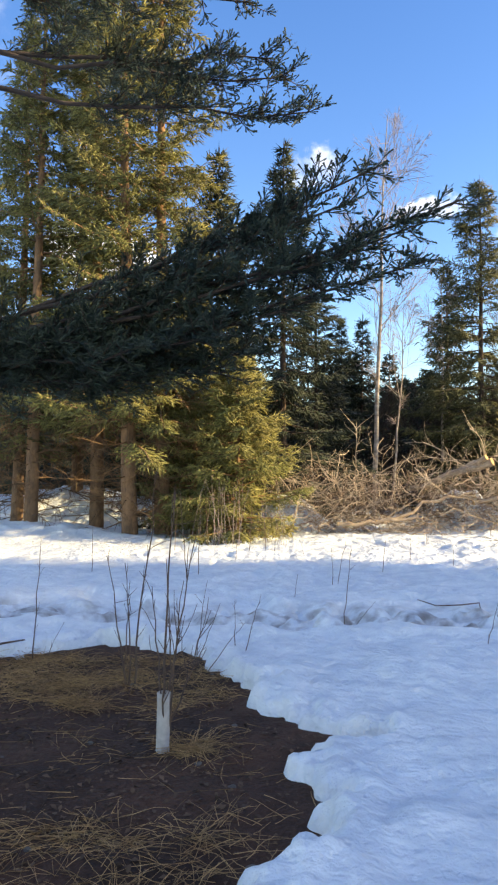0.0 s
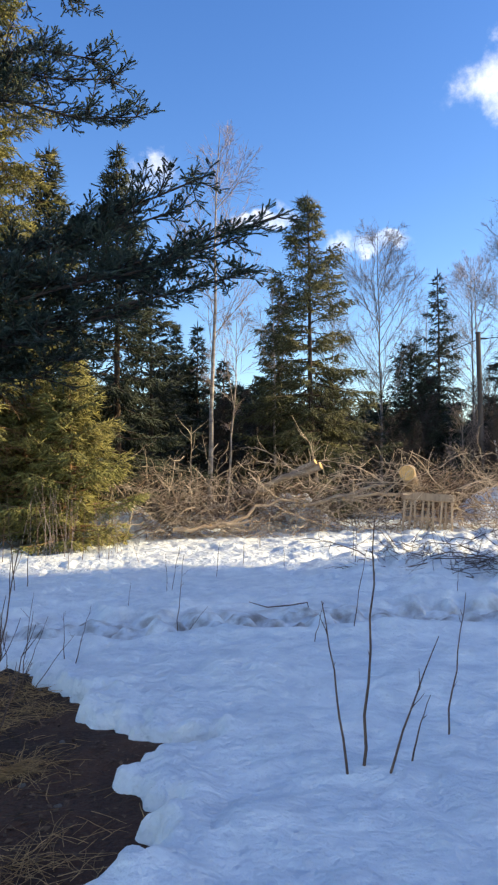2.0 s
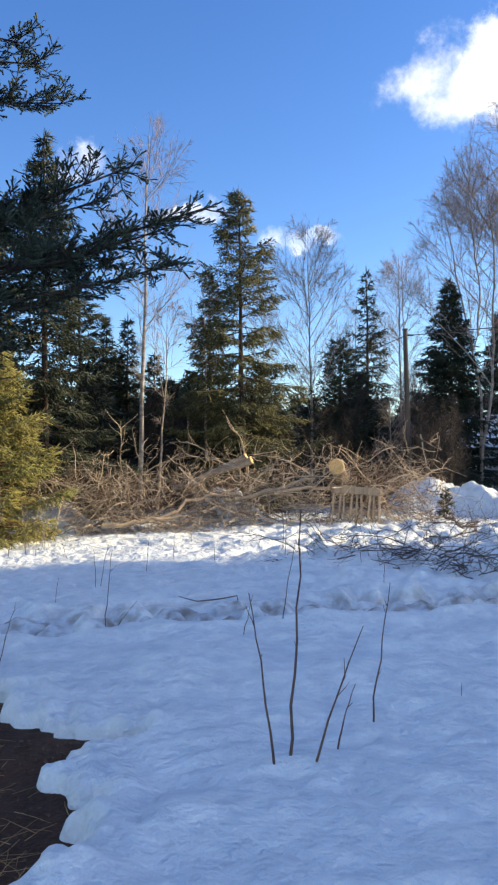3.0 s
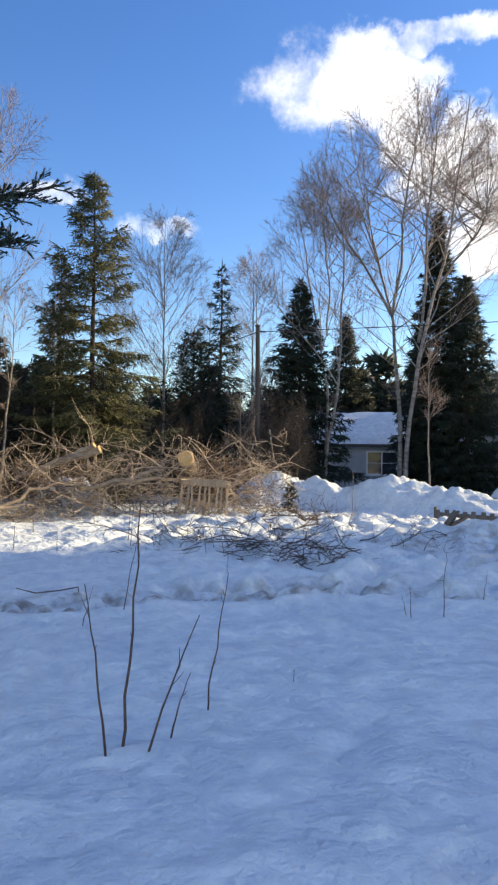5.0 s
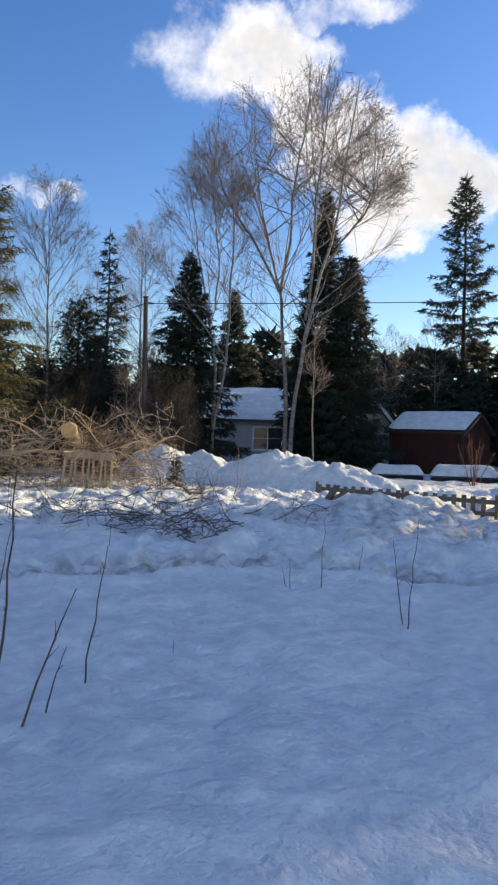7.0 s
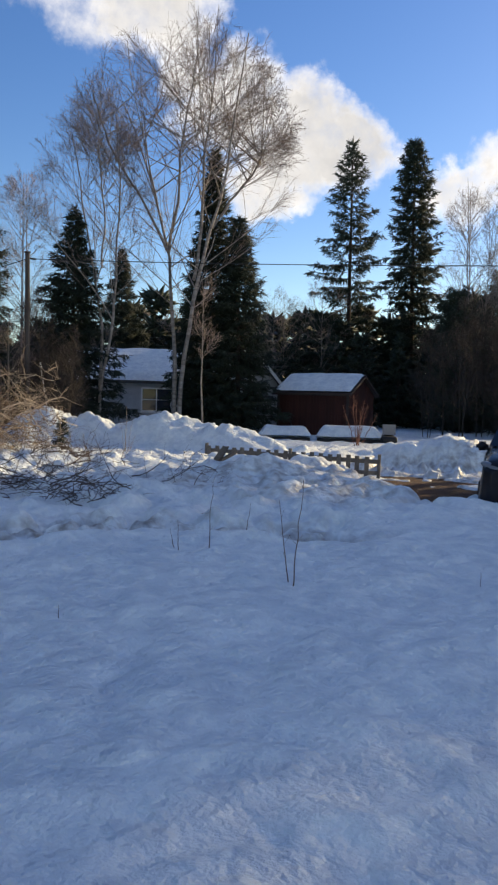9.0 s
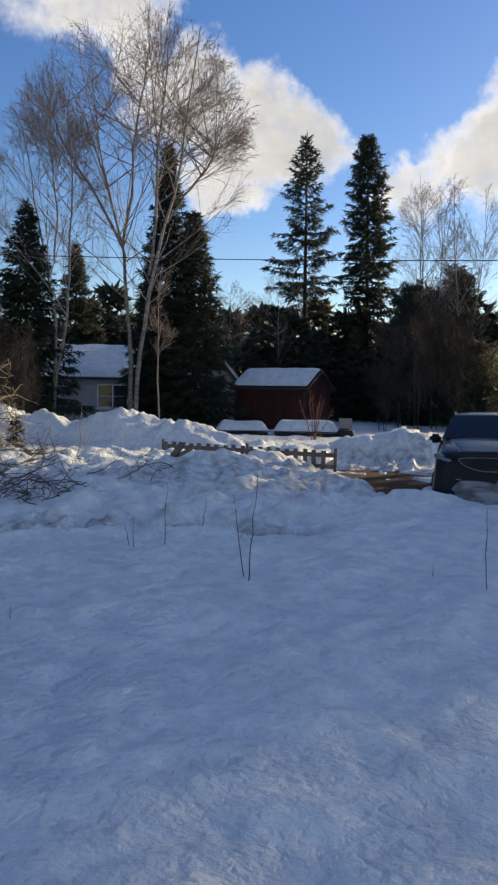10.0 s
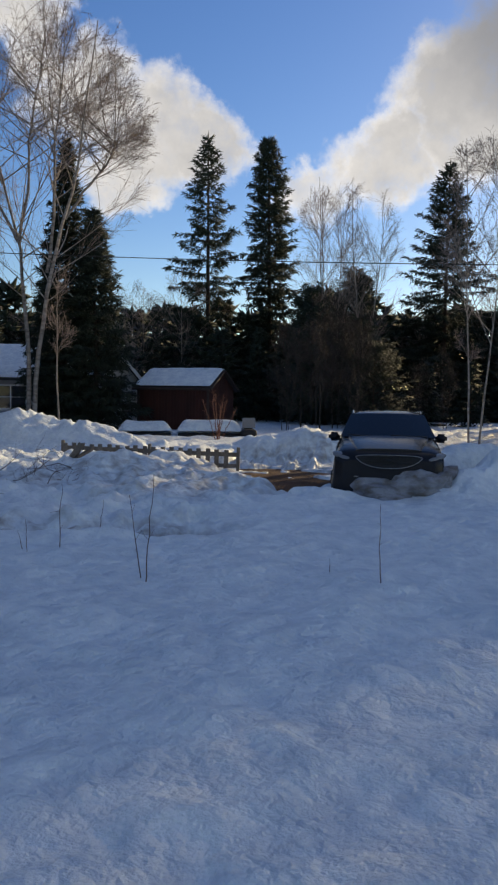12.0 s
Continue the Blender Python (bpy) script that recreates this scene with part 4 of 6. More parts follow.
# unseen birches added in one gap to thin the sunlight passing there
for x, y, k in ((30, 0.6, 1.4), (32, -0.6, 1.5), (35, 0.2, 1.6), (38, -0.9, 1.7), (40, 0.4, 1.7), (43, -0.8, 1.8), (33, 1.0, 1.5), (31, -0.3, 1.5), (36, 0.9, 1.6), (41, -0.2, 1.8), (34, -1.0, 1.6)):
    copy_thing(grey, pose(x, y, BACK, 0, 0, x * 37) @ Matrix.Diagonal((k, k, k, 1)))


# ---- the near spruce whose boughs hang over the bare patch ----
def near_spruce():
    rng = np.random.RandomState(91)
    tree = thing("spruce_tree", "old spruce close by with dark boughs hanging over bare soil", "spruce", pose(-3.0, 5.9, -0.1))
    origin = np.array([-3.0, 5.9, -0.1])
    zz = np.linspace(-0.3, 11, 10)
    part("trunk", tubes(Geo(), np.stack([0 * zz, 0.02 * np.sin(zz), zz], -1)[None], np.linspace(0.19, 0.03, 10)[None], 12), SPRUCE_BARK, tree)
    # boughs: start height at the trunk, tip, sag, breadth, number of side twigs
    boughs = [
        (2.21, (1.42, 4.70, 3.10), 0.12, 0.50, 44), (2.28, (1.10, 5.25, 3.55), 0.12, 0.50, 44), (2.16, (0.75, 5.15, 2.75), 0.12, 0.50, 44), (2.17, (1.25, 4.80, 2.78), 0.12, 0.45, 44), (2.25, (0.55, 5.40, 3.35), 0.12, 0.50, 42),
        (2.19, (0.95, 5.00, 2.95), 0.12, 0.50, 44), (2.14, (0.60, 5.00, 2.60), 0.12, 0.50, 44), (2.23, (0.85, 5.00, 3.20), 0.12, 0.50, 42), (2.20, (0.35, 5.20, 3.00), 0.12, 0.45, 36), (2.19, (1.15, 4.70, 2.95), 0.12, 0.45, 40),
        (2.6, (0.31, 5.15, 2.30), 0.15, 0.6, 60), (2.5, (-0.2, 5.3, 2.25), 0.10, 0.65, 60), (2.6, (0.1, 4.9, 2.38), 0.15, 0.6, 56), (2.5, (-0.9, 5.0, 2.35), 0.1, 0.6, 50), (2.5, (0.05, 5.2, 2.18), 0.1, 0.6, 56), (2.4, (-0.6, 5.1, 2.15), 0.1, 0.6, 56), (2.4, (-0.4, 4.8, 2.3), 0.1, 0.55, 54),
        (4.6, (0.62, 6.15, 4.30), 0.10, 0.6, 50), (4.8, (0.30, 6.2, 4.75), 0.05, 0.6, 50), (5.1, (0.22, 6.3, 5.25), -0.05, 0.6, 50), (5.6, (0.4, 6.6, 5.7), 0, 0.7, 44), (4.9, (0.45, 6.1, 4.55), 0.1, 0.55, 44),
    ]
    limb_geo, crown = Geo(), Geo()
    for z0, tip, sag, breadth, n in boughs:
        a, b = np.array([0.0, 0.0, z0 + 0.1]), np.array(tip) - origin
        s = np.linspace(0, 1, 9)
        line = a + (b - a) * s[:, None]
        line[:, 2] -= sag * np.sin(np.pi * s ** 1.3)
        line[1:-1] += rng.normal(0, 0.025, (7, 3))
        line = line[None]
        tubes(limb_geo, line, np.linspace(0.028, 0.005, 9)[None], 6)
        n = int(n * 1.2)
        q = rng.uniform(0.50 if tip[0] > 0.4 else 0.36, 1.0, n) ** 0.9
        foot, ahead = along(line, np.zeros(n, int), q)
        side = unit(np.cross(ahead, [0, 0, 1.0])) * np.where(np.arange(n) % 2, 1, -1)[:, None]
        size = 0.85 * breadth * (1.15 - q) ** 0.6 * rng.uniform(0.5, 1.15, n) + 0.08
        two = grow(foot, ahead * rng.uniform(0.3, 1.0, (n, 1)) + side * rng.uniform(0.4, 1.0, (n, 1)) + rng.normal(0, 0.30, (n, 3)), size, 6, rng, 0.10, 0.25)
        tubes(limb_geo, two, np.linspace(0.006, 0.002, 6)[None] * np.ones((n, 1)), 3)
        m = np.maximum(6, (size / 0.0155).astype(int))
        pick = np.repeat(np.arange(n), m)
        q2 = rng.uniform(0.05, 1.0, len(pick))
        f2, a2 = along(two, pick, q2)
        side2 = unit(np.cross(a2, [0, 0, 1.0])) * np.where(rng.rand(len(pick)) < 0.5, 1, -1)[:, None]
        way2 = unit(a2 * 0.8 + side2 * 0.7 + rng.normal(0, 0.38, a2.shape) + [0, 0, 0.18])
        long2 = rng.uniform(0.045, 0.085, len(pick))
        needles(crown, f2, way2, long2, rng, 22, 0.0180)
        spindles(crown, f2 + way2 * (long2 * 1.05)[:, None], -way2, long2 * 1.05, np.full(len(pick), 0.0085))
        tips, a3 = along(two, np.arange(n), np.full(n, 0.8))
        needles(crown, tips, a3, np.full(n, 0.11), rng, 44, 0.017)
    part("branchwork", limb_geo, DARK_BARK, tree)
    part("crown", crown, NEAR_NEEDLE, tree)


near_spruce()


# ---- brush piles ----
def brush(geo, rng, centre, half, count, length, thick, flat=0.35, arch=0.0):
    """Loose heaped sticks, thickest in the middle of the heap."""
    n = count
    c = np.array(centre) + np.clip(rng.normal(0, 0.45, (n, 3)), -1, 1) * np.array(half)
    a = rng.uniform(0, 6.28, n)
    way = np.stack([np.cos(a), np.sin(a) * 0.6, rng.normal(0.15, flat, n)], -1)
    size = length * rng.uniform(0.4, 1.3, n)
    lines = grow(c - unit(way) * (size / 2)[:, None], way, size, 7, rng, 0.27, arch)
    lines[..., 2] = np.maximum(lines[..., 2], -0.02)
    tubes(geo, lines, np.linspace(1, 0.35, 7)[None] * (thick * rng.uniform(0.5, 1.6, n))[:, None], 4)
    pick = np.repeat(np.arange(n), 5)
    foot, ahead = along(lines, pick, rng.uniform(0.2, 1, len(pick)))
    twig = grow(foot, ahead + rng.normal(0, 0.7, ahead.shape), size[pick] * rng.uniform(0.15, 0.5, len(pick)), 5, rng, 0.26, 0.1)
    twig[..., 2] = np.maximum(twig[..., 2], -0.02)
    tubes(geo, twig, np.linspace(1, 0.4, 5)[None] * (thick * 0.45 * rng.uniform(0.6, 1.3, len(pick)))[:, None], 3)
    return geo


def log(parent, a, b, r0, r1, seed, mat=LOG_BARK):
    """A crooked felled limb with a sawn end face."""
    rng = np.random.RandomState(seed)
    a, b = np.array(a, float), np.array(b, float)
    s = np.linspace(0, 1, 9)
    line = a + (b - a) * s[:, None]
    line[1:-1] += rng.normal(0, 0.018 * np.linalg.norm(b - a), (7, 3))
    ob = part("log", tubes(Geo(), line[None], np.linspace(r0, r1, 9)[None], 9), mat, parent)
    for end, nxt, r in ((0, 1, r0), (-1, -2, r1)):
        d = unit(line[end] - line[nxt])
        u = unit(np.cross(d, [0.3, 0.2, 1.0]))
        w = np.cross(d, u)
        ang = np.linspace(0, 2 * np.pi, 10, endpoint=False)
        rim = line[end] + (u * np.cos(ang)[:, None] + w * np.sin(ang)[:, None]) * r * 1.0
        back = rim - d * 0.01
        cap = Geo().add(np.concatenate([rim + d * 0.004, back]), [[i, (i + 1) % 10, 10 + (i + 1) % 10, 10 + i] for i in range(10)])
        cap.add(rim + d * 0.004, [list(range(10))])
        part("cut_face", cap, CUT_WOOD, ob, "fresh yellow sawn wood", smooth=False)
    return ob


def heap_sticks(pile, name, mat, seed, pieces):
    geo, r = Geo(), np.random.RandomState(seed)
    for centre, half, count, length, thick, flat, arch in pieces:
        brush(geo, r, centre, half, count, length, thick, flat, arch)
    return tagged(part(name, geo, mat, pile), kind="stuff")


pile = thing("brush_pile", "long heap of pale cut branches and felled limbs on snow", "brush pile", pose(0, 0, 0.05))
heap_sticks(pile, "brushwood", RED_BRUSH, 101, [
    ((2.2, 18.5, 0.6), (1.9, 0.6, 0.75), 300, 0.9, 0.008, 0.45, 0.2), ((5.0, 18.8, 0.6), (2.4, 0.6, 0.75), 340, 0.9, 0.008, 0.45, 0.2), ((8.6, 18.8, 0.7), (2.0, 0.6, 0.85), 360, 0.9, 0.008, 0.5, 0.3)])
heap_sticks(pile, "brushwood", BRUSH, 104, [
    ((2.0, 18.1, 0.9), (1.9, 0.7, 1.0), 170, 0.9, 0.007, 0.7, 0.3), ((4.4, 18.3, 0.85), (2.2, 0.7, 1.0), 170, 0.9, 0.007, 0.7, 0.2),
    ((7.0, 18.4, 0.9), (1.9, 0.7, 1.0), 150, 0.9, 0.007, 0.65, 0.2), ((9.2, 18.4, 0.95), (1.3, 0.7, 1.0), 150, 0.9, 0.007, 0.7, 0.4),
    ((3.2, 17.6, 0.22), (3.0, 0.4, 0.22), 150, 0.7, 0.007, 0.2, 0.0), ((8.0, 17.8, 0.2), (2.6, 0.4, 0.2), 110, 0.7, 0.007, 0.2, 0.0),
    ((0.9, 17.8, 0.6), (0.8, 0.5, 0.5), 30, 1.3, 0.008, 0.8, 0.6), ((5.0, 18.8, 1.25), (3.8, 0.6, 0.4), 50, 1.1, 0.008, 0.8, 0.2)])
# arching limbs that stand out of the heap
r = np.random.RandomState(102)
arch_geo = Geo()
starts = np.array([(0.9, 17.8, 0.6), (1.0, 17.9, 0.7), (2.2, 18.4, 1.0), (2.6, 18.4, 1.2), (5.0, 18.8, 1.4), (5.4, 18.8, 1.3), (6.3, 18.7, 1.2), (8.6, 18.5, 1.1), (9.0, 18.4, 1.1), (1.4, 18.0, 0.9), (7.0, 18.6, 1.3), (9.6, 18.4, 1.0)])
ways = np.array([(-0.7, 0, 1.2), (-1.0, 0, 0.5), (0.1, 0, 1.3), (0.9, 0, 0.8), (-0.8, 0, 1.1), (-0.3, 0, 1.3), (1.2, -0.2, 0.25), (-0.8, 0, 0.7), (0.8, 0, 0.8), (-0.9, 0, 0.9), (-0.7, 0, 0.6), (0.9, 0.1, 0.7)])
arcs = grow(starts, ways, np.array([2.2, 1.6, 1.5, 1.6, 1.8, 1.5, 2.0, 1.5, 1.3, 1.7, 1.6, 1.4]), 9, r, 0.10, -0.9)
tubes(arch_geo, arcs, np.linspace(0.019, 0.007, 9)[None] * np.ones((12, 1)), 5)
pick = np.repeat(np.arange(12), 7)
foot, ahead = along(arcs, pick, r.uniform(0.3, 1, len(pick)))
tubes(arch_geo, grow(foot, ahead + r.normal(0, 0.6, ahead.shape), r.uniform(0.2, 0.7, len(pick)), 5, r, 0.16, 0.2), np.linspace(0.008, 0.003, 5)[None] * np.ones((len(pick), 1)), 3)
tagged(part("arching_brushwood", arch_geo, BRUSH, pile), kind="stuff")
log(pile, (1.75, 17.4, 0.30), (3.5, 17.55, 0.45), 0.05, 0.035, 1)
log(pile, (2.6, 17.6, 0.35), (4.9, 18.3, 1.0), 0.045, 0.03, 2)
log(pile, (5.4, 18.35, 1.70), (3.6, 19.0, 1.05), 0.10, 0.07, 3)
log(pile, (5.25, 18.3, 1.80), (4.6, 18.7, 1.45), 0.07, 0.05, 4)
log(pile, (7.45, 18.0, 1.50), (8.1, 19.2, 1.25), 0.19, 0.16, 5)
log(pile, (5.9, 18.2, 0.9), (8.2, 18.6, 1.0), 0.05, 0.035, 6)
log(pile, (4.9, 18.1, 0.75), (7.0, 18.4, 1.2), 0.05, 0.04, 7)

low = thing("brush_pile", "low scatter of dark thin branches lying on the snow", "brush pile", pose(0, 0, 0.02))
heap_sticks(low, "brushwood", DARK_BRUSH, 103, [
    ((5.3, 12.6, 0.22), (1.1, 0.5, 0.22), 44, 0.8, 0.005, 0.25, 0.3), ((6.1, 11.3, 0.22), (0.9, 0.5, 0.25), 60, 0.8, 0.006, 0.3, 0.3), ((6.4, 10.0, 0.15), (0.7, 0.45, 0.18), 52, 0.7, 0.006, 0.3, 0.2),
    ((8.1, 13.6, 0.12), (1.3, 0.7, 0.12), 30, 1.0, 0.006, 0.12, 0.0), ((9.4, 15.6, 0.15), (0.9, 0.5, 0.15), 60, 0.9, 0.008, 0.2, 0.2), ((8.9, 11.0, 0.12), (0.7, 0.6, 0.1), 26, 0.9, 0.007, 0.1, 0.0)])

r = np.random.RandomState(106)
twig_geo = Geo()
for i in range(14):
    x, y = ((5.3, 12.5), (6.1, 11.3), (6.4, 10.1), (8.3, 13.4))[i % 4]
    line = grow(np.array([(x + r.normal(0, 0.5), y + r.normal(0, 0.3), snow_at(x, y) + r.uniform(0.02, 0.1))]), np.array([(r.normal(), 0.5 * r.normal(), r.uniform(0.1, 0.5))]), np.array([r.uniform(0.8, 1.5)]), 9, r, 0.12, -0.4)
    geo = tubes(Geo(), line, np.linspace(0.010, 0.003, 9)[None], 5)
    foot, ahead = along(line, np.zeros(7, int), r.uniform(0.25, 1.0, 7))
    tubes(twig_geo, grow(foot, ahead + r.normal(0, 0.6, (7, 3)), r.uniform(0.15, 0.5, 7), 5, r, 0.15, 0.1), np.linspace(0.005, 0.002, 5)[None] * np.ones((7, 1)), 3)
    part("branch", geo, DARK_BRUSH, low)
tagged(part("brushwood", twig_geo, DARK_BRUSH, low), kind="stuff")
r = np.random.RandomState(107)
twig_geo = Geo()
for i in range(46):
    x = r.uniform(0.9, 10.0)
    line = grow(np.array([(x, 17.75 + r.uniform(0, 0.7), r.uniform(0.2, 1.15))]), np.array([(r.normal(), -0.25 + 0.3 * r.normal(), r.uniform(-0.1, 0.7))]), np.array([r.uniform(0.8, 1.9)]), 9, r, 0.13, -0.3)
    geo = tubes(Geo(), line, np.linspace(r.uniform(0.008, 0.019), 0.004, 9)[None], 5)
    foot, ahead = along(line, np.zeros(8, int), r.uniform(0.25, 1.0, 8))
    tubes(twig_geo, grow(foot, ahead + r.normal(0, 0.6, (8, 3)), r.uniform(0.15, 0.6, 8), 5, r, 0.15, 0.1), np.linspace(0.006, 0.0025, 5)[None] * np.ones((8, 1)), 3)
    part("branch", geo, (BRUSH, BRUSH, LOG_BARK)[i % 3], pile)
tagged(part("brushwood", twig_geo, BRUSH, pile), kind="stuff")

# ---- pallet ----
pallet = thing("wooden_pallet", "weathered slatted wooden pallet standing on edge beside brush", "pallet", pose(7.72, 17.5, 0.12, -14, 4, -23))
part("top_rail", bevel_box((-0.62, -0.05, 0.78), (0.62, 0.05, 0.96), 0.012), OLD_WOOD, pallet, smooth=False)
part("rail", bevel_box((-0.58, 0.03, 0.30), (0.58, 0.07, 0.39), 0.008), OLD_WOOD, pallet, smooth=False)
slat = None
for i in range(9):
    if slat is None:
        bm = bevel_box((-0.026, -0.02, -0.08), (0.026, 0.02, 0.80), 0.006, 1)
        slat = part("slat", bm, OLD_WOOD, pallet, smooth=False)
        ob = slat
    else:
        ob = new("slat", slat.data)
        ob.parent = pallet
    ob.matrix_basis = pose(-0.56 + 0.14 * i, 0.0, 0, 0, 3 * math.sin(i * 2.3), 0)


# ---- saplings and stems in the snow ----
def stems(label, x, y, shoots, seed, z=None, thick=0.006, twigs=2, category="sapling", mat=None):
    """A sapling: each shoot goes from the foot to a tip given as an offset."""
    r = np.random.RandomState(seed)
    z = snow_at(x, y) if z is None else z
    ob = thing("sapling", label, category, pose(x, y, z), "saplings in the snow")
    for bx, by, dx, dy, h in shoots:
        s = np.linspace(0, 1, 9)
        line = np.stack([bx + dx * s ** 1.2, by + dy * s, -0.08 + (h + 0.08) * s], -1)
        line[1:-1, :2] += r.normal(0, 0.005 * h + 0.002, (7, 2))
        geo = tubes(Geo(), line[None], np.linspace(thick, thick * 0.3, 9)[None] * (0.6 + 0.4 * min(h, 1.3)), 6)
        n = int(round(twigs * h * 2))
        if n:
            foot, ahead = along(line[None], np.zeros(n, int), r.uniform(0.25, 0.95, n))
            tubes(geo, grow(foot, ahead + r.normal(0, 0.5, (n, 3)), r.uniform(0.02, 0.10, n) * (0.4 + h), 4, r, 0.1, 0.2), np.linspace(thick * 0.35, thick * 0.15, 4)[None] * np.ones((n, 1)), 4)
        part("stem", geo, mat or STALK, ob)
    return ob


stems("group of thin dark sapling stems standing in snow", 1.70, 4.24, [(0, 0, 0.08, -0.03, 1.28), (-0.09, -0.05, -0.12, 0.03, 0.86), (0.10, -0.09, 0.25, -0.11, 0.69), (0.30, 0.10, 0.11, -0.04, 0.32)], 1, thick=0.0085, twigs=2)
stems("single thin dark sapling in snow", 2.38, 4.69, [(0, 0, 0.11, -0.05, 0.84)], 2, thick=0.007)
for i, (x, y, dx, dy, h) in enumerate((
        (1.04, 7.96, 0.08, 0, 0.77), (1.09, 7.96, 0.26, -0.03, 0.28), (1.21, 10.89, 0.12, 0, 0.58), (1.15, 10.8, -0.02, 0, 0.5), (0.89, 13.8, -0.1, 0, 0.29), (1.99, 12.07, 0.05, 0, 0.51), (3.3, 15.37, 0, 0, 0.38), (3.14, 12.46, 0, 0, 0.31),
        (-1.73, 6.95, 0.07, 0.02, 1.2), (-1.71, 6.97, 0.24, 0.07, 0.48), (0.03, 6.9, 0, 0, 0.38), (0.11, 6.9, 0.14, 0, 0.47), (-2.41, 11.99, 0, 0, 0.7), (-0.89, 11.3, -0.11, 0, 1.32), (-0.75, 11.5, 0.06, 0, 1.1),
        (5.43, 6.10, 0.02, 0, 0.62), (5.17, 4.71, 0.05, -0.05, 0.89), (5.2, 4.78, -0.08, 0.06, 0.70), (5.27, 6.39, -0.02, 0, 0.31), (5.32, 6.52, -0.04, 0.03, 0.2), (6.32, 6.53, 0.03, -0.03, 0.31),
        (2.71, 7.53, 0.14, -0.04, 0.75), (4.44, 12.94, 0.04, 0, 0.66), (6.16, 3.07, 0.0, 0.01, 0.63), (6.38, 3.67, 0, 0, 0.12), (4.7, 9.48, 0.03, 0, 0.37), (3.33, 15.4, 0, 0, 0.45), (4.37, 12.6, 0.04, 0, 0.65), (3.16, 4.99, 0, 0, 0.09),
        (2.6, 13.2, 0.02, 0, 0.4), (2.2, 7.1, 0.1, 0.0, 0.35), (0.6, 9.8, 0.05, 0, 0.3), (-0.3, 13.4, 0.03, 0, 0.6), (0.2, 14.2, -0.05, 0, 0.9), (-0.1, 14.4, 0.06, 0, 1.0), (0.35, 14.3, 0.1, 0, 0.8), (-1.5, 14.6, 0.05, 0, 0.8), (-0.9, 14.9, -0.04, 0, 0.9))):
    stems("thin bare sapling standing in snow", x, y, [(0, 0, dx, dy, h)], 10 + i, thick=0.0065)
# reddish shrub suckers at the forest edge
for i in range(8):
    rr = np.random.RandomState(300 + i)
    x, y = rr.uniform(-1.6, 1.2), rr.uniform(14.8, 16.2)
    stems("clump of pale bare shrub shoots at the forest edge", x, y, [(*rr.normal(0, 0.08, 2), *rr.normal(0, 0.14, 2), rr.uniform(0.5, 1.4)) for _ in range(4)], 320 + i, thick=0.0055, mat=TWIG)
# the lying stick on the trodden way
stick = thing("fallen_stick", "thin dark stick lying across the snow", "stick", pose(2.3, 8.9, 0.06))
part("stem", tubes(Geo(), np.array([[(-0.35, 0.1, 0.06), (-0.15, 0.05, 0.0), (0.1, 0, 0.02), (0.3, -0.03, 0.05), (0.32, -0.03, -0.08)]]), np.array([[0.004, 0.007, 0.008, 0.008, 0.009]]), 6), STALK, stick)
stick = thing("fallen_stick", "thin dark stick lying on soil beside snow", "stick", pose(-2.0, 6.7, 0.0))
part("stem", tubes(Geo(), np.array([[(-0.5, 0, -0.02), (-0.2, 0.0, 0.03), (0.1, 0.05, 0.10), (0.28, 0.05, 0.13)]]), np.array([[0.012, 0.012, 0.010, 0.006]]), 6), STALK, stick)

# ---- bare patch: sapling in its guard, shoots, grass, litter ----
guard_z = float(earth_height(np.array([-0.29]), np.array([4.9]))[0])
young = thing("young_tree", "young bare tree in a white plastic trunk guard on dark soil", "young tree", pose(-0.29, 4.9, guard_z))
bm = bmesh.new()
a = np.linspace(0, 2 * np.pi, 20, endpoint=False)
rings = []
for z, rad in ((0.0, 0.042), (0.02, 0.040), (0.15, 0.039), (0.29, 0.040), (0.34, 0.042), (0.345, 0.038), (0.30, 0.035), (0.0, 0.035)):
    rings.append([bm.verts.new((math.cos(t) * rad + 0.02 * z, math.sin(t) * rad, z)) for t in a])
for p0, p1 in zip(rings, rings[1:]):
    for i in range(20):
        bm.faces.new((p0[i], p0[(i + 1) % 20], p1[(i + 1) % 20], p1[i]))
part("trunk_guard", bm, TUBE, young, "scuffed white plastic spiral guard")
r = np.random.RandomState(111)
for dx, dy, h in ((0.06, 0.1, 1.55), (0.18, 0.2, 1.25), (0.10, 0.0, 1.0), (-0.10, 0.1, 0.95), (0.26, 0.15, 0.8), (0.02, -0.1, 0.7)):
    s = np.linspace(0, 1, 10)
    line = np.stack([0.01 * r.normal() + dx * s ** 1.1, dy * s, h * s], -1)
    line[2:-1, :2] += r.normal(0, 0.008, (7, 2))
    geo = tubes(Geo(), line[None], np.linspace(0.010, 0.0025, 10)[None] * (0.55 + 0.3 * h), 6)
    foot, ahead = along(line[None], np.zeros(5, int), r.uniform(0.35, 0.95, 5))
    tubes(geo, grow(foot, ahead + r.normal(0, 0.4, (5, 3)), r.uniform(0.06, 0.3, 5), 5, r, 0.1, 0.3), np.linspace(0.003, 0.0015, 5)[None] * np.ones((5, 1)), 4)
    part("stem", geo, STALK, young)
stems("clump of tall dark shrub shoots rising from soil", -0.74, 6.12, [(0, 0, -0.18, 0.1, 1.0), (0.05, 0, 0.15, 0.1, 1.65), (0.02, 0.05, -0.05, 0.0, 0.95), (0.3, 0.3, -0.05, 0, 0.95), (-0.03, 0.1, 0.02, 0.05, 0.8)], 120, z=-0.1, thick=0.008, twigs=3, category="shrub")
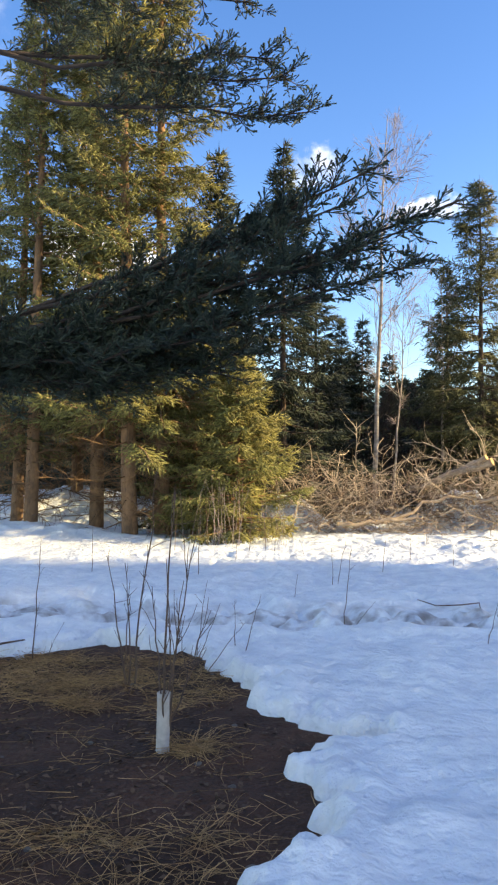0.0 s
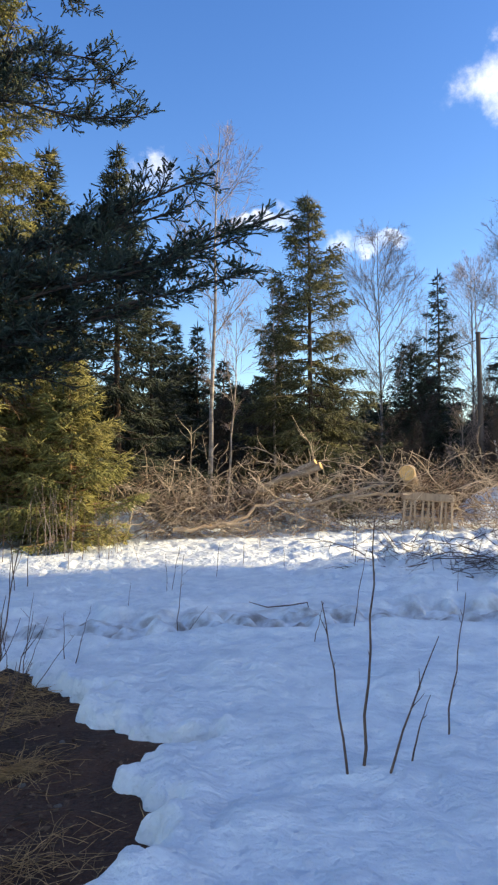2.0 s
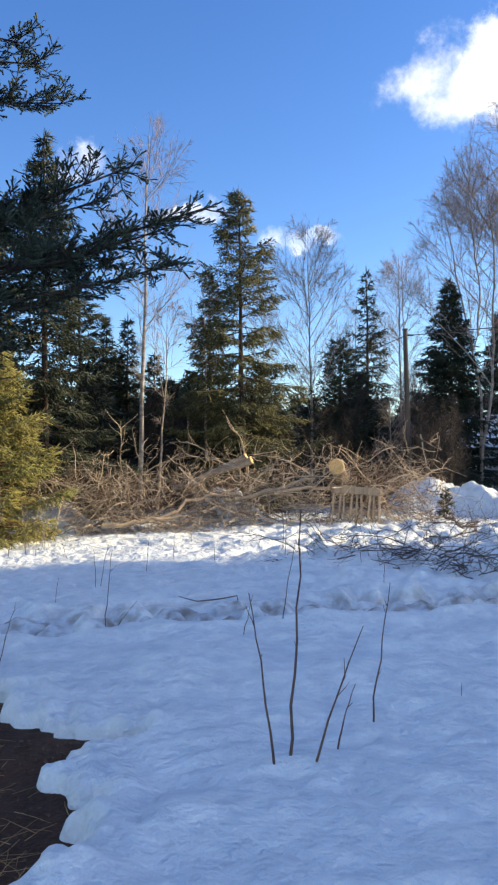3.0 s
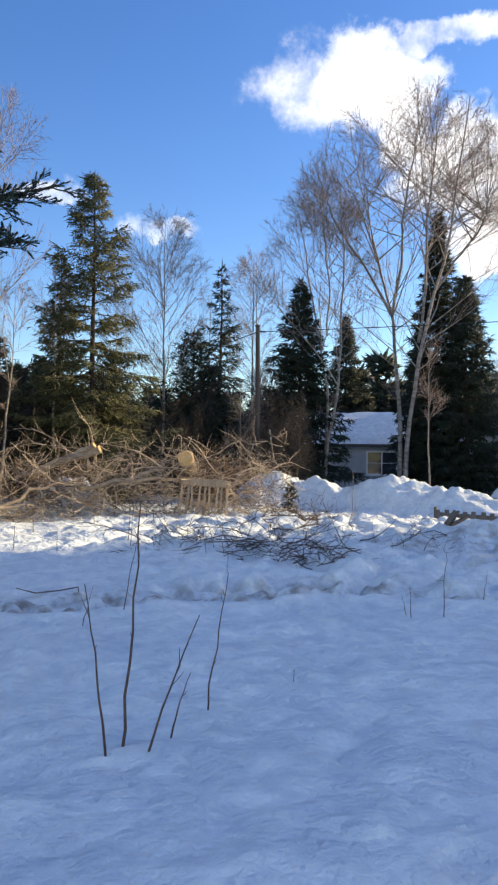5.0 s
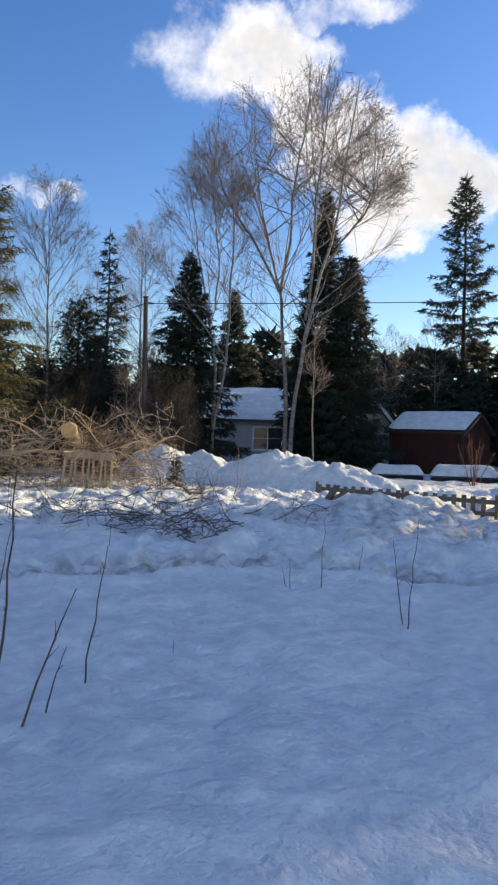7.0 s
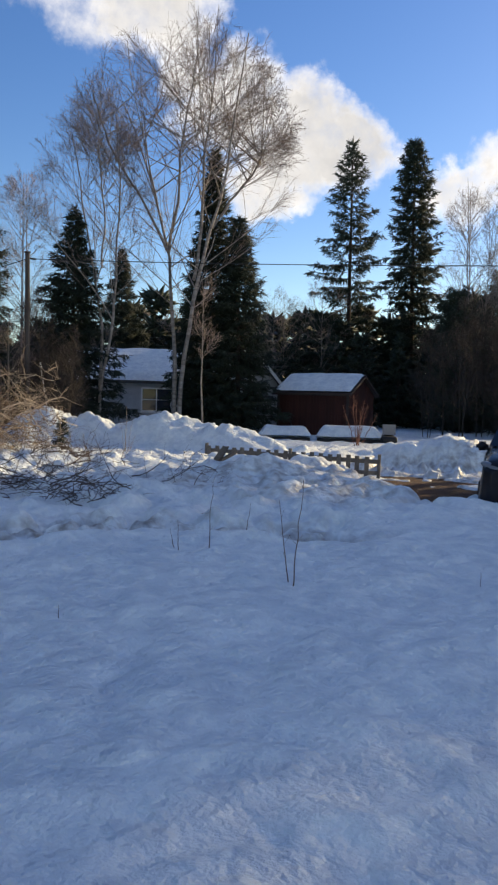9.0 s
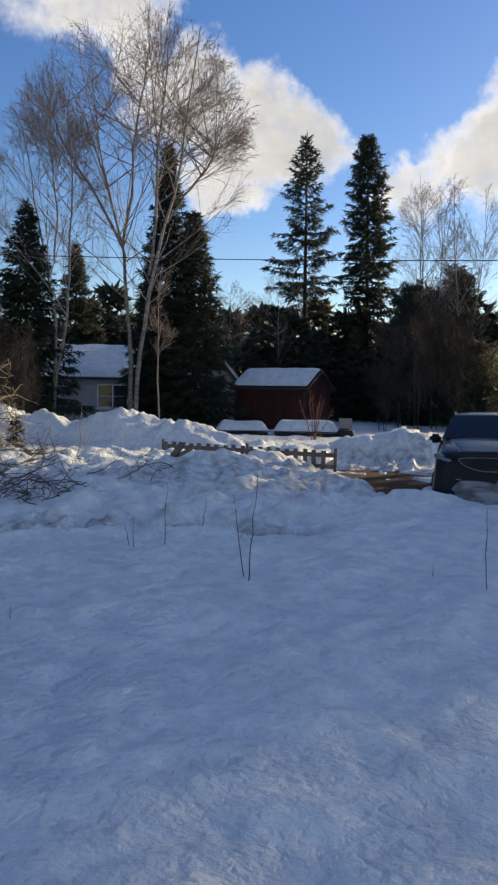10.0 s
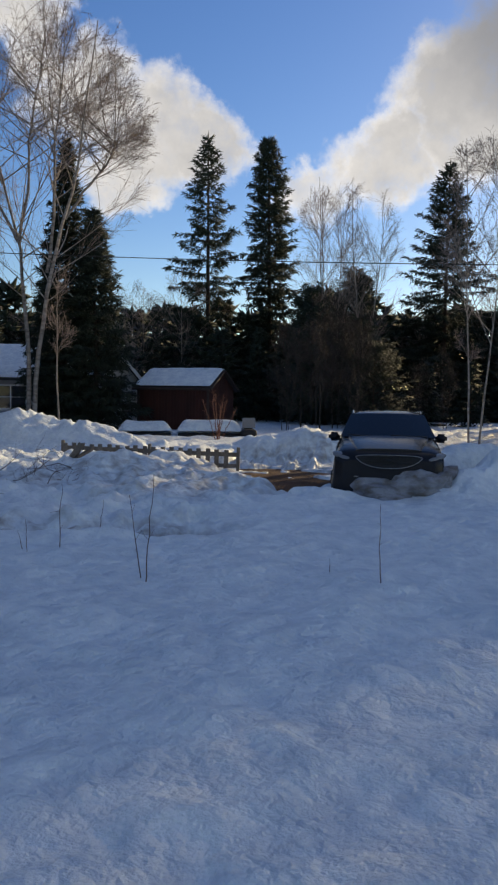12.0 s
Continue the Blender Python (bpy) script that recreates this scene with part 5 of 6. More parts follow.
stems("clump of thin shrub shoots at the soil's edge", -0.30, 6.6, [(0, 0, 0.22, 0.1, 0.55), (0.02, 0, 0.1, 0.0, 0.75), (-0.05, 0, -0.1, 0.1, 0.6), (0.08, 0, 0.35, 0.1, 0.4)], 121, z=-0.09, thick=0.006, twigs=3, category="shrub")


def grass_tuft(geo, x, y, n, spread, length, rng, lay=0.8):
    z = float(earth_height(np.array([x]), np.array([y]))[0])
    base = np.stack([x + rng.normal(0, spread, n), y + rng.normal(0, spread, n), np.full(n, z - 0.01)], -1)
    a = rng.uniform(0, 6.28, n)
    lines = grow(base, np.stack([np.cos(a) * lay, np.sin(a) * lay, np.full(n, 0.75)], -1), length * rng.uniform(0.5, 1.4, n), 6, rng, 0.1, -1.3)
    lines[..., 2] = np.maximum(lines[..., 2], z + 0.004)
    tubes(geo, lines, np.linspace(0.0022, 0.0008, 6)[None] * np.ones((n, 1)), 3)


r = np.random.RandomState(131)
geo = Geo()
for i in range(95):
    x, y = r.uniform(-2.6, 0.0), r.uniform(5.7, 7.15)
    if inside(BARE, np.array([x]), np.array([y]))[0] < -0.05:
        continue
    grass_tuft(geo, x, y, 40, 0.09, 0.20, r, 1.0)
for i in range(60):
    grass_tuft(geo, r.uniform(-2.6, 0.15), r.uniform(2.6, 3.9), 42, 0.10, 0.26, r, 1.2)
for i in range(40):
    grass_tuft(geo, r.uniform(-2.0, 0.3), r.uniform(3.6, 5.6), 7, 0.16, 0.22, r, 1.6)
tagged(part("dry_grass", geo, GRASS), "flattened dry straw-coloured grass on soil", "grass", kind="stuff")
tuft = Geo()
grass_tuft(tuft, -0.12, 4.95, 170, 0.05, 0.26, r, 1.0)
tagged(part("grass_tuft", tuft, GRASS), "drooping tuft of dry grass beside the trunk guard", "grass")
tuft = Geo()
grass_tuft(tuft, -0.95, 5.75, 150, 0.07, 0.2, r, 1.0)
tagged(part("grass_tuft", tuft, GRASS), "tuft of greenish dry grass on soil", "grass")
# dead leaves and bits of bark
n = 4200
x, y = r.uniform(-2.8, 0.7, n), r.uniform(2.6, 7.1, n)
ok = inside(BARE, x, y) > 0.03
x, y = x[ok], y[ok]
z = earth_height(x, y) + 0.008
u = unit(np.stack([r.normal(0, 1, len(x)), r.normal(0, 1, len(x)), r.normal(0, 0.25, len(x))], -1))
w = unit(np.cross(u, np.stack([r.normal(0, 0.3, len(x)), r.normal(0, 0.3, len(x)), np.ones(len(x))], -1)))
sz = r.uniform(0.006, 0.026, len(x))[:, None]
c = np.stack([x, y, z], -1)
leaf = np.stack([c - u * sz, c - w * sz * 0.55 + [0, 0, 0.006], c + u * sz, c + w * sz * 0.55 + [0, 0, 0.006]], 1)
tagged(part("leaf_litter", Geo().add(leaf, np.arange(len(x) * 4).reshape(-1, 4)), LEAF), "brown dead leaves and bark scattered on dark soil", "litter", kind="stuff")
# small stones in the soil, and a larger one at the near edge
def stone(x, y, z, size, seed):
    bm = bmesh.new()
    bmesh.ops.create_icosphere(bm, subdivisions=3, radius=1)
    rr = np.random.RandomState(seed)
    off = Vector(rr.uniform(0, 50, 3))
    for v in bm.verts:
        v.co *= 1 + 0.35 * noise.noise(v.co * 0.9 + off) + 0.10 * noise.noise(v.co * 3 + off)
    ob = part("stone", bm, STONE)
    ob.matrix_basis = pose(x, y, z, 0, 0, seed * 40) @ Matrix.Diagonal((size, size * 0.8, size * 0.55, 1))
    return tagged(ob, "rounded grey-brown stone half sunk in soil", "stone", "stones in the soil")


stone(-0.74, 2.93, -0.05, 0.12, 1)
for i in range(16):
    px, py = r.uniform(-1.9, 0.3), r.uniform(3.2, 6.6)
    stone(px, py, float(earth_height(np.array([px]), np.array([py]))[0]), r.uniform(0.012, 0.03), 2 + i)


# small spruce before the snow heap
sapling = spruce("small young spruce growing before the snow heap", pose(10.6, 18.3, 0.0), 0.95, 0.36, 140, SHADED_NEEDLE, "", spacing=0.10, per_whorl=6, shoot=0.09, thick=0.014, every=0.035)
stems("clump of pale dry shoots before the snow heap", 11.9, 17.3, [(0, 0, 0.02, 0, 1.3), (0.06, 0, 0.14, 0, 0.9), (-0.05, 0, -0.1, 0, 0.8), (0.1, 0, 0.2, 0, 0.5)], 141, thick=0.008, mat=BRUSH)


# ---- house ----
def pitched(name, lo, hi, rise, mat, parent, over=0.35, thick=0.16, label=""):
    """Two roof slopes over a plan, ridge along x."""
    (x0, y0), (x1, y1), z = lo[:2], hi[:2], hi[2]
    mid = (y0 + y1) / 2
    run = mid - y0
    drop = rise * over / run
    geo = Geo()
    for y_out, sign in ((y0 - over, 1), (y1 + over, -1)):
        v = [(x0 - over, y_out, z - drop), (x1 + over, y_out, z - drop), (x1 + over, mid, z + rise), (x0 - over, mid, z + rise)]
        v += [(a, b, c + thick) for a, b, c in v]
        f = [[3, 2, 1, 0], [4, 5, 6, 7], [0, 1, 5, 4], [1, 2, 6, 5], [2, 3, 7, 6], [3, 0, 4, 7]]
        geo.add(v, f if sign > 0 else [q[::-1] for q in f])
    return part(name, geo, mat, parent, label, smooth=False)


def snow_cap(name, lo, hi, rise, parent, thick=0.2, over=0.38, top_cut=0.0):
    """A soft uneven blanket of snow over the front slope and the ridge."""
    (x0, y0), (x1, y1), z = lo[:2], hi[:2], hi[2]
    mid = (y0 + y1) / 2
    drop = rise * over / (mid - y0)
    nu, nv = 40, 20
    u, v = np.meshgrid(np.linspace(0, 1, nu), np.linspace(0, 1, nv))
    x, y = x0 - over + (x1 - x0 + 2 * over) * u, y0 - over + (y1 - y0 + 2 * over) * v
    base = z + 0.165 + rise - (rise + drop) * np.abs(y - mid) / (mid - y0 + over)
    edge = np.minimum(np.minimum(u, 1 - u) * (x1 - x0), np.minimum(v, 1 - v) * (y1 - y0))
    h = thick * (0.1 + 0.9 * smooth(0, 0.22, edge)) * (1 + 0.5 * vnoise(x, y, 1.2, 30) + 0.4 * vnoise(x, y, 0.4, 31))
    geo = Geo()
    i = (np.arange(nv - 1)[:, None] * nu + np.arange(nu - 1)).reshape(-1)
    quads = np.stack([i, i + 1, i + nu + 1, i + nu], -1)
    geo.add(np.stack([x, y, base + h], -1), quads)
    geo.add(np.stack([x, y, base + 0.004], -1), quads[:, ::-1])
    return part(name, geo, SNOW, parent, "thick old snow")


def window(parent, x, z, w, h, y=-0.0):
    """A framed window with a cross bar, set on a wall that faces -y."""
    f = Geo()
    for lo, hi in (((x - w / 2 - 0.08, y - 0.07, z - 0.08), (x - w / 2, y + 0.02, z + h + 0.08)), ((x + w / 2, y - 0.07, z - 0.08), (x + w / 2 + 0.08, y + 0.02, z + h + 0.08)),
                   ((x - w / 2, y - 0.07, z - 0.08), (x + w / 2, y + 0.02, z)), ((x - w / 2, y - 0.07, z + h), (x + w / 2, y + 0.02, z + h + 0.08)),
                   ((x - 0.03, y - 0.055, z), (x + 0.03, y + 0.02, z + h)), ((x - w / 2, y - 0.05, z + h * 0.5 - 0.02), (x - 0.03, y + 0.02, z + h * 0.5 + 0.02)), ((x + 0.03, y - 0.05, z + h * 0.5 - 0.02), (x + w / 2, y + 0.02, z + h * 0.5 + 0.02))):
        box(f, lo, hi)
    frame_ob = part("window", f, WHITE_PAINT, parent, "white framed window with crossbars", smooth=False)
    part("pane", box(Geo(), (x - w / 2, y - 0.02, z), (x + w / 2, y - 0.012, z + h)), PANE, frame_ob, smooth=False)
    sill = part("sill", box(Geo(), (x - w / 2 - 0.12, y - 0.12, z - 0.13), (x + w / 2 + 0.12, y + 0.02, z - 0.082)), WHITE_PAINT, frame_ob, smooth=False)
    return frame_ob


def walls(parent, lo, hi, rise, mat, boards=0.16, gable=True):
    """Four walls with gables, clad in boards along the front."""
    (x0, y0, z0), (x1, y1, z1) = lo, hi
    mid = (y0 + y1) / 2
    geo = Geo()
    v = [(x0, y0, z0), (x1, y0, z0), (x1, y0, z1), (x0, y0, z1), (x0, y1, z0), (x1, y1, z0), (x1, y1, z1), (x0, y1, z1), (x0, mid, z1 + rise), (x1, mid, z1 + rise)]
    geo.add(v, [[0, 1, 2, 3], [5, 4, 7, 6]])
    geo.add(v, [[1, 5, 6, 9, 2], [4, 0, 3, 8, 7]])
    return part("wall", geo, mat, parent, smooth=False)


yaw = -33.5
house = thing("house", "low pale house with snow on its roof behind spruces", "house", pose(21.5, 36.8, BACK, 0, 0, yaw))
walls(house, (0, 0, 0), (9.0, 6.5, 2.75), 1.6, SIDING)
pitched("roof", (0, 0), (9.0, 6.5, 2.75), 1.6, SHINGLE, house)
snow_cap("roof_snow", (0, 0), (9.0, 6.5, 2.75), 1.6, house)
for i in range(14):
    part("siding_board", box(Geo(), (0.0, -0.028, 0.1 + 0.185 * i), (9.0, -0.004, 0.1 + 0.185 * i + 0.17)), SIDING, house, smooth=False)
window(house, 4.45, 1.15, 1.5, 1.15, -0.03)
window(house, 1.2, 1.25, 0.8, 0.9, -0.03)
# the wing whose gable faces the yard
wing = Geo()
v = [(8.2, -3.2, 0), (11.0, -3.2, 0), (11.0, -3.2, 2.1), (9.6, -3.2, 3.75), (8.2, -3.2, 2.1), (8.2, 0.0, 0), (11.0, 3.0, 0), (11.0, 3.0, 2.1), (9.6, 3.0, 3.75), (8.2, 3.0, 2.1), (8.2, 3.0, 0)]
wing.add(v, [[0, 1, 2, 3, 4]]).add(v, [[1, 6, 7, 2], [10, 0, 4, 9]])
part("wing_wall", wing, SIDING, house, smooth=False)
for side, sign in ((11.25, 1), (7.95, -1)):
    roof = Geo()
    v = [(9.6, -3.6, 3.78), (side, -3.6, 1.85), (side, 3.0, 1.85), (9.6, 3.0, 3.78)]
    v += [(a, b, c + 0.17) for a, b, c in v]
    f = [[0, 1, 2, 3], [7, 6, 5, 4], [1, 0, 4, 5], [2, 1, 5, 6], [3, 2, 6, 7], [0, 3, 7, 4]]
    roof.add(v, f if sign < 0 else [q[::-1] for q in f])
    part("wing_roof", roof, SHINGLE, house, smooth=False)
    rake = Geo()
    v = [(9.6, -3.66, 3.74), (side, -3.66, 1.80), (side, -3.66, 2.02), (9.6, -3.66, 3.98), (9.6, -3.60, 3.74), (side, -3.60, 1.80), (side, -3.60, 2.02), (9.6, -3.60, 3.98)]
    rake.add(v, [[0, 1, 2, 3], [7, 6, 5, 4], [1, 0, 4, 5], [2, 1, 5, 6], [3, 2, 6, 7]])
    part("rake_board", rake, WHITE_PAINT, house, "white rake board", smooth=False)

# ---- red shed ----
shed = thing("shed", "red-stained board shed with a snowy roof", "shed", pose(26.1, 25.9, BACK, 0, 0, -72))
walls(shed, (0, 0, 0), (3.5, 3.2, 2.25), 0.78, RED_WOOD)
pitched("roof", (0, 0), (3.5, 3.2, 2.25), 0.78, DARK_TRIM, shed, 0.22, 0.1)
snow_cap("roof_snow", (0, 0), (3.5, 3.2, 2.25), 0.78, shed, 0.08, 0.14)
for i in range(23):
    part("board", box(Geo(), (0.004 + 0.152 * i, -0.026, 0.02), (0.148 + 0.152 * i, -0.004, 2.2)), RED_WOOD, shed, smooth=False)
for i in range(20):
    y = 0.004 + 0.16 * i
    part("board", box(Geo(), (3.504, y, 0.02), (3.526, y + 0.152, 2.2 + 0.73 * (1 - abs(y + 0.076 - 1.6) / 1.6))), RED_WOOD, shed, smooth=False)
part("corner_trim", box(Geo(), (-0.03, -0.05, 0), (0.09, -0.028, 2.24)), DARK_TRIM, shed, smooth=False)
part("corner_trim", box(Geo(), (3.44, -0.05, 0), (3.56, -0.028, 2.24)), DARK_TRIM, shed, smooth=False)

# bare red-stemmed bush before the shed
stems("bare reddish bush before the red shed", 22.2, 17.9, [(0, 0, dx, dy, h) for dx, dy, h in ((-0.75, 0.1, 1.75), (-0.4, -0.2, 2.0), (-0.1, 0.2, 2.15), (0.3, 0, 1.95), (0.75, 0.2, 1.8), (1.0, -0.1, 1.5), (-0.25, -0.3, 1.6), (0.5, 0.3, 1.45))], 150, z=-0.3, thick=0.014, twigs=14, category="bush", mat=RED_TWIG)


# ---- snow-covered trailers before the shed ----
def trailer(x, y, yaw, length, seed):
    ob = thing("utility_trailer", "low dark utility trailer buried under a thick snow cap", "trailer", pose(x, y, BACK - 0.06, 0, 0, yaw), "snow-covered trailers")
    part("bed", bevel_box((0, 0, 0.08), (length, 1.3, 0.52), 0.04), BLACK, ob, smooth=False)
    for wx in (length * 0.35, length * 0.65):
        bm = bmesh.new()
        bmesh.ops.create_cone(bm, cap_ends=True, segments=20, radius1=0.24, radius2=0.24, depth=0.16, matrix=Matrix.Translation((wx, -0.08, 0.24)) @ Matrix.Rotation(radians(90), 4, "X"))
        bmesh.ops.bevel(bm, geom=[e for e in bm.edges if len(e.link_faces) == 2 and any(len(f.verts) > 4 for f in e.link_faces)], offset=0.03, segments=2, affect="EDGES")
        part("wheel", bm, RUBBER, ob)
    nu, nv = 36, 16
    u, v = np.meshgrid(np.linspace(0, 1, nu), np.linspace(0, 1, nv))
    px, py = -0.05 + (length + 0.1) * u, -0.06 + 1.42 * v
    edge = np.minimum(np.minimum(u, 1 - u) * length, np.minimum(v, 1 - v) * 1.3)
    h = 0.524 + 0.42 * smooth(-0.05, 0.35, edge) ** 0.6 * (1 + 0.4 * vnoise(px + seed, py, 0.8, 40))
    i = (np.arange(nv - 1)[:, None] * nu + np.arange(nu - 1)).reshape(-1)
    q = np.stack([i, i + 1, i + nu + 1, i + nu], -1)
    part("snow_cap", Geo().add(np.stack([px, py, h], -1), q).add(np.stack([px, py, np.full_like(px, 0.522)], -1), q[:, ::-1]), SNOW, ob, "rounded snow cap")
    return ob


trailer(21.3, 22.1, -46, 2.0, 0)
trailer(22.8, 20.4, -49, 2.5, 7)


# ---- small tractor-like sled beside the trailers ----
sled = thing("snowmobile", "small dark snowmobile with a pale windshield beside trailers", "snowmobile", pose(24.6, 18.4, BACK, 0, 0, -50))
part("body", bevel_box((-0.25, -0.8, 0.15), (0.35, 1.0, 0.62), 0.12, 3), BLACK, sled)
part("seat", bevel_box((-0.12, 0.0, 0.62), (0.22, 0.95, 0.78), 0.06, 3), RUBBER, sled)
part("windshield", box(Geo(), (-0.2, -0.42, 0.6), (0.3, -0.40, 1.0), pose(0, 0, 0, -12, 0, 0)), LENS, sled, smooth=False)
for s in (-0.35, 0.4):
    part("ski", bevel_box((s - 0.06, -1.1, 0.03), (s + 0.06, -0.2, 0.08), 0.02), BLACK, sled)

# ---- pole, cable and guy ----
pole = thing("utility_pole", "dark weathered wooden utility pole", "utility pole", pose(13.1, 25.2, BACK, 0, -0.6, 0))
zz = np.linspace(-0.3, 6.7, 8)
part("shaft", tubes(Geo(), np.stack([0.0 * zz, 0 * zz, zz], -1)[None], np.linspace(0.105, 0.08, 8)[None], 14), POLE_WOOD, pole)
part("cap", bevel_box((-0.085, -0.085, 6.68), (0.085, 0.085, 6.74), 0.02), POLE_WOOD, pole)
part("bracket", bevel_box((0.05, -0.03, 6.48), (0.32, 0.03, 6.54), 0.01), BLACK, pole)
guy = np.array([[(0.08, -0.05, 5.2), (0.5, -0.25, 2.2), (0.75, -0.38, 0.2)]])
part("guy_wire", tubes(Geo(), guy, np.array([[0.008] * 3]), 5), CABLE, pole)
for i in range(9):
    t0, t1 = 0.45 + 0.055 * i, 0.45 + 0.055 * i + 0.038
    p0, p1 = (guy[0, 0] + (guy[0, 2] - guy[0, 0]) * t for t in (t0, t1))
    part("guard_band", tubes(Geo(), np.array([[p0, p1]]), np.array([[0.028, 0.028]]), 8), GUARD, pole, "white plastic guard on the guy wire")


def cable(a, b, sag, label):
    s = np.linspace(0, 1, 40)
    line = np.array(a) + (np.array(b) - np.array(a)) * s[:, None]
    line[:, 2] -= sag * 4 * s * (1 - s)
    return tagged(part("overhead_cable", tubes(Geo(), line[None], np.full((1, 40), 0.014), 6), CABLE), label, "cable")


cable((13.15, 25.2, 6.2), (32.0, 0.0, 6.1), 0.25, "thin black overhead cable strung from the utility pole")
cable((13.05, 25.2, 6.2), (14.1, 43.2, 7.3), 0.35, "thin black overhead cable running into the forest")


# ---- lattice fence half buried in snow ----
fence = thing("picket_fence", "low grey picket fence half buried in snow", "fence")
a, b = np.array([13.7, 16.2]), np.array([16.03, 12.2])
yaw = math.degrees(math.atan2(b[1] - a[1], b[0] - a[0]))
long = float(np.hypot(*(b - a)))
fence.matrix_basis = pose(a[0], a[1], -0.29, 0, 1.2, yaw)
for z, h in ((0.14, 0.10), (0.42, 0.11)):
    part("rail", bevel_box((0, 0.012, z), (long, 0.05, z + h), 0.006, 1), FENCE_WOOD, fence, smooth=False)
picket = None
for i in range(int(long / 0.235)):
    if picket is None:
        ob = picket = part("picket", bevel_box((0, -0.012, 0.0), (0.115, 0.010, 0.60), 0.006, 1), FENCE_WOOD, fence, smooth=False)
    else:
        ob = new("picket", picket.data)
        ob.parent = fence
    ob.matrix_basis = pose(0.04 + 0.235 * i, 0, 0.012 * math.sin(i * 1.7), 0, 1.2 * math.sin(i * 2.9), 0)
post = None
for t in (0.0, long * 0.5, long):
    if post is None:
        ob = post = part("post", bevel_box((-0.04, 0.055, -0.2), (0.04, 0.135, 0.66), 0.008, 1), FENCE_WOOD, fence, smooth=False)
    else:
        ob = new("post", post.data)
        ob.parent = fence
    ob.matrix_basis = pose(t, 0, 0)
# broken boards sticking out of the heap
boards = thing("broken_boards", "splintered grey boards sticking out of a snow heap", "boards", pose(11.0, 12.4, 0.35))
for i, (dx, rx, rz) in enumerate(((0, 35, 10), (0.12, 55, 40), (-0.1, 20, -25), (0.2, 65, 80))):
    ob = part("board", bevel_box((-0.05, -0.012, -0.25), (0.05, 0.012, 0.28), 0.005, 1), FENCE_WOOD, boards, smooth=False)
    ob.matrix_basis = pose(dx, 0, 0, rx, 15 * i, rz)


# ---- parked car ----
def loft(sections, sides=24, power=4.0, flat=0.0):
    """A closed skin through rounded-box sections: (y, half width, bottom, top, tumble)."""
    a = np.linspace(0, 2 * np.pi, sides, endpoint=False)
    c, s = np.cos(a), np.sin(a)
    geo, rows = Geo(), []
    for y, w, z0, z1, tumble in sections:
        x = w * np.sign(c) * np.abs(c) ** (2 / power)
        z = (z0 + z1) / 2 + (z1 - z0) / 2 * np.sign(s) * np.abs(s) ** (2 / power)
        x = x * (1 - tumble * (z - z0) / (z1 - z0))
        rows.append(np.stack([x, np.full(sides, y), z], -1))
    v = np.concatenate(rows)
    n = len(sections)
    quads = [[i * sides + j, (i + 1) * sides + j, (i + 1) * sides + (j + 1) % sides, i * sides + (j + 1) % sides] for i in range(n - 1) for j in range(sides)]
    geo.add(v, quads)
    geo.add(v[:sides], [list(range(sides))])
    geo.add(v[-sides:], [list(range(sides))[::-1]])
    return geo


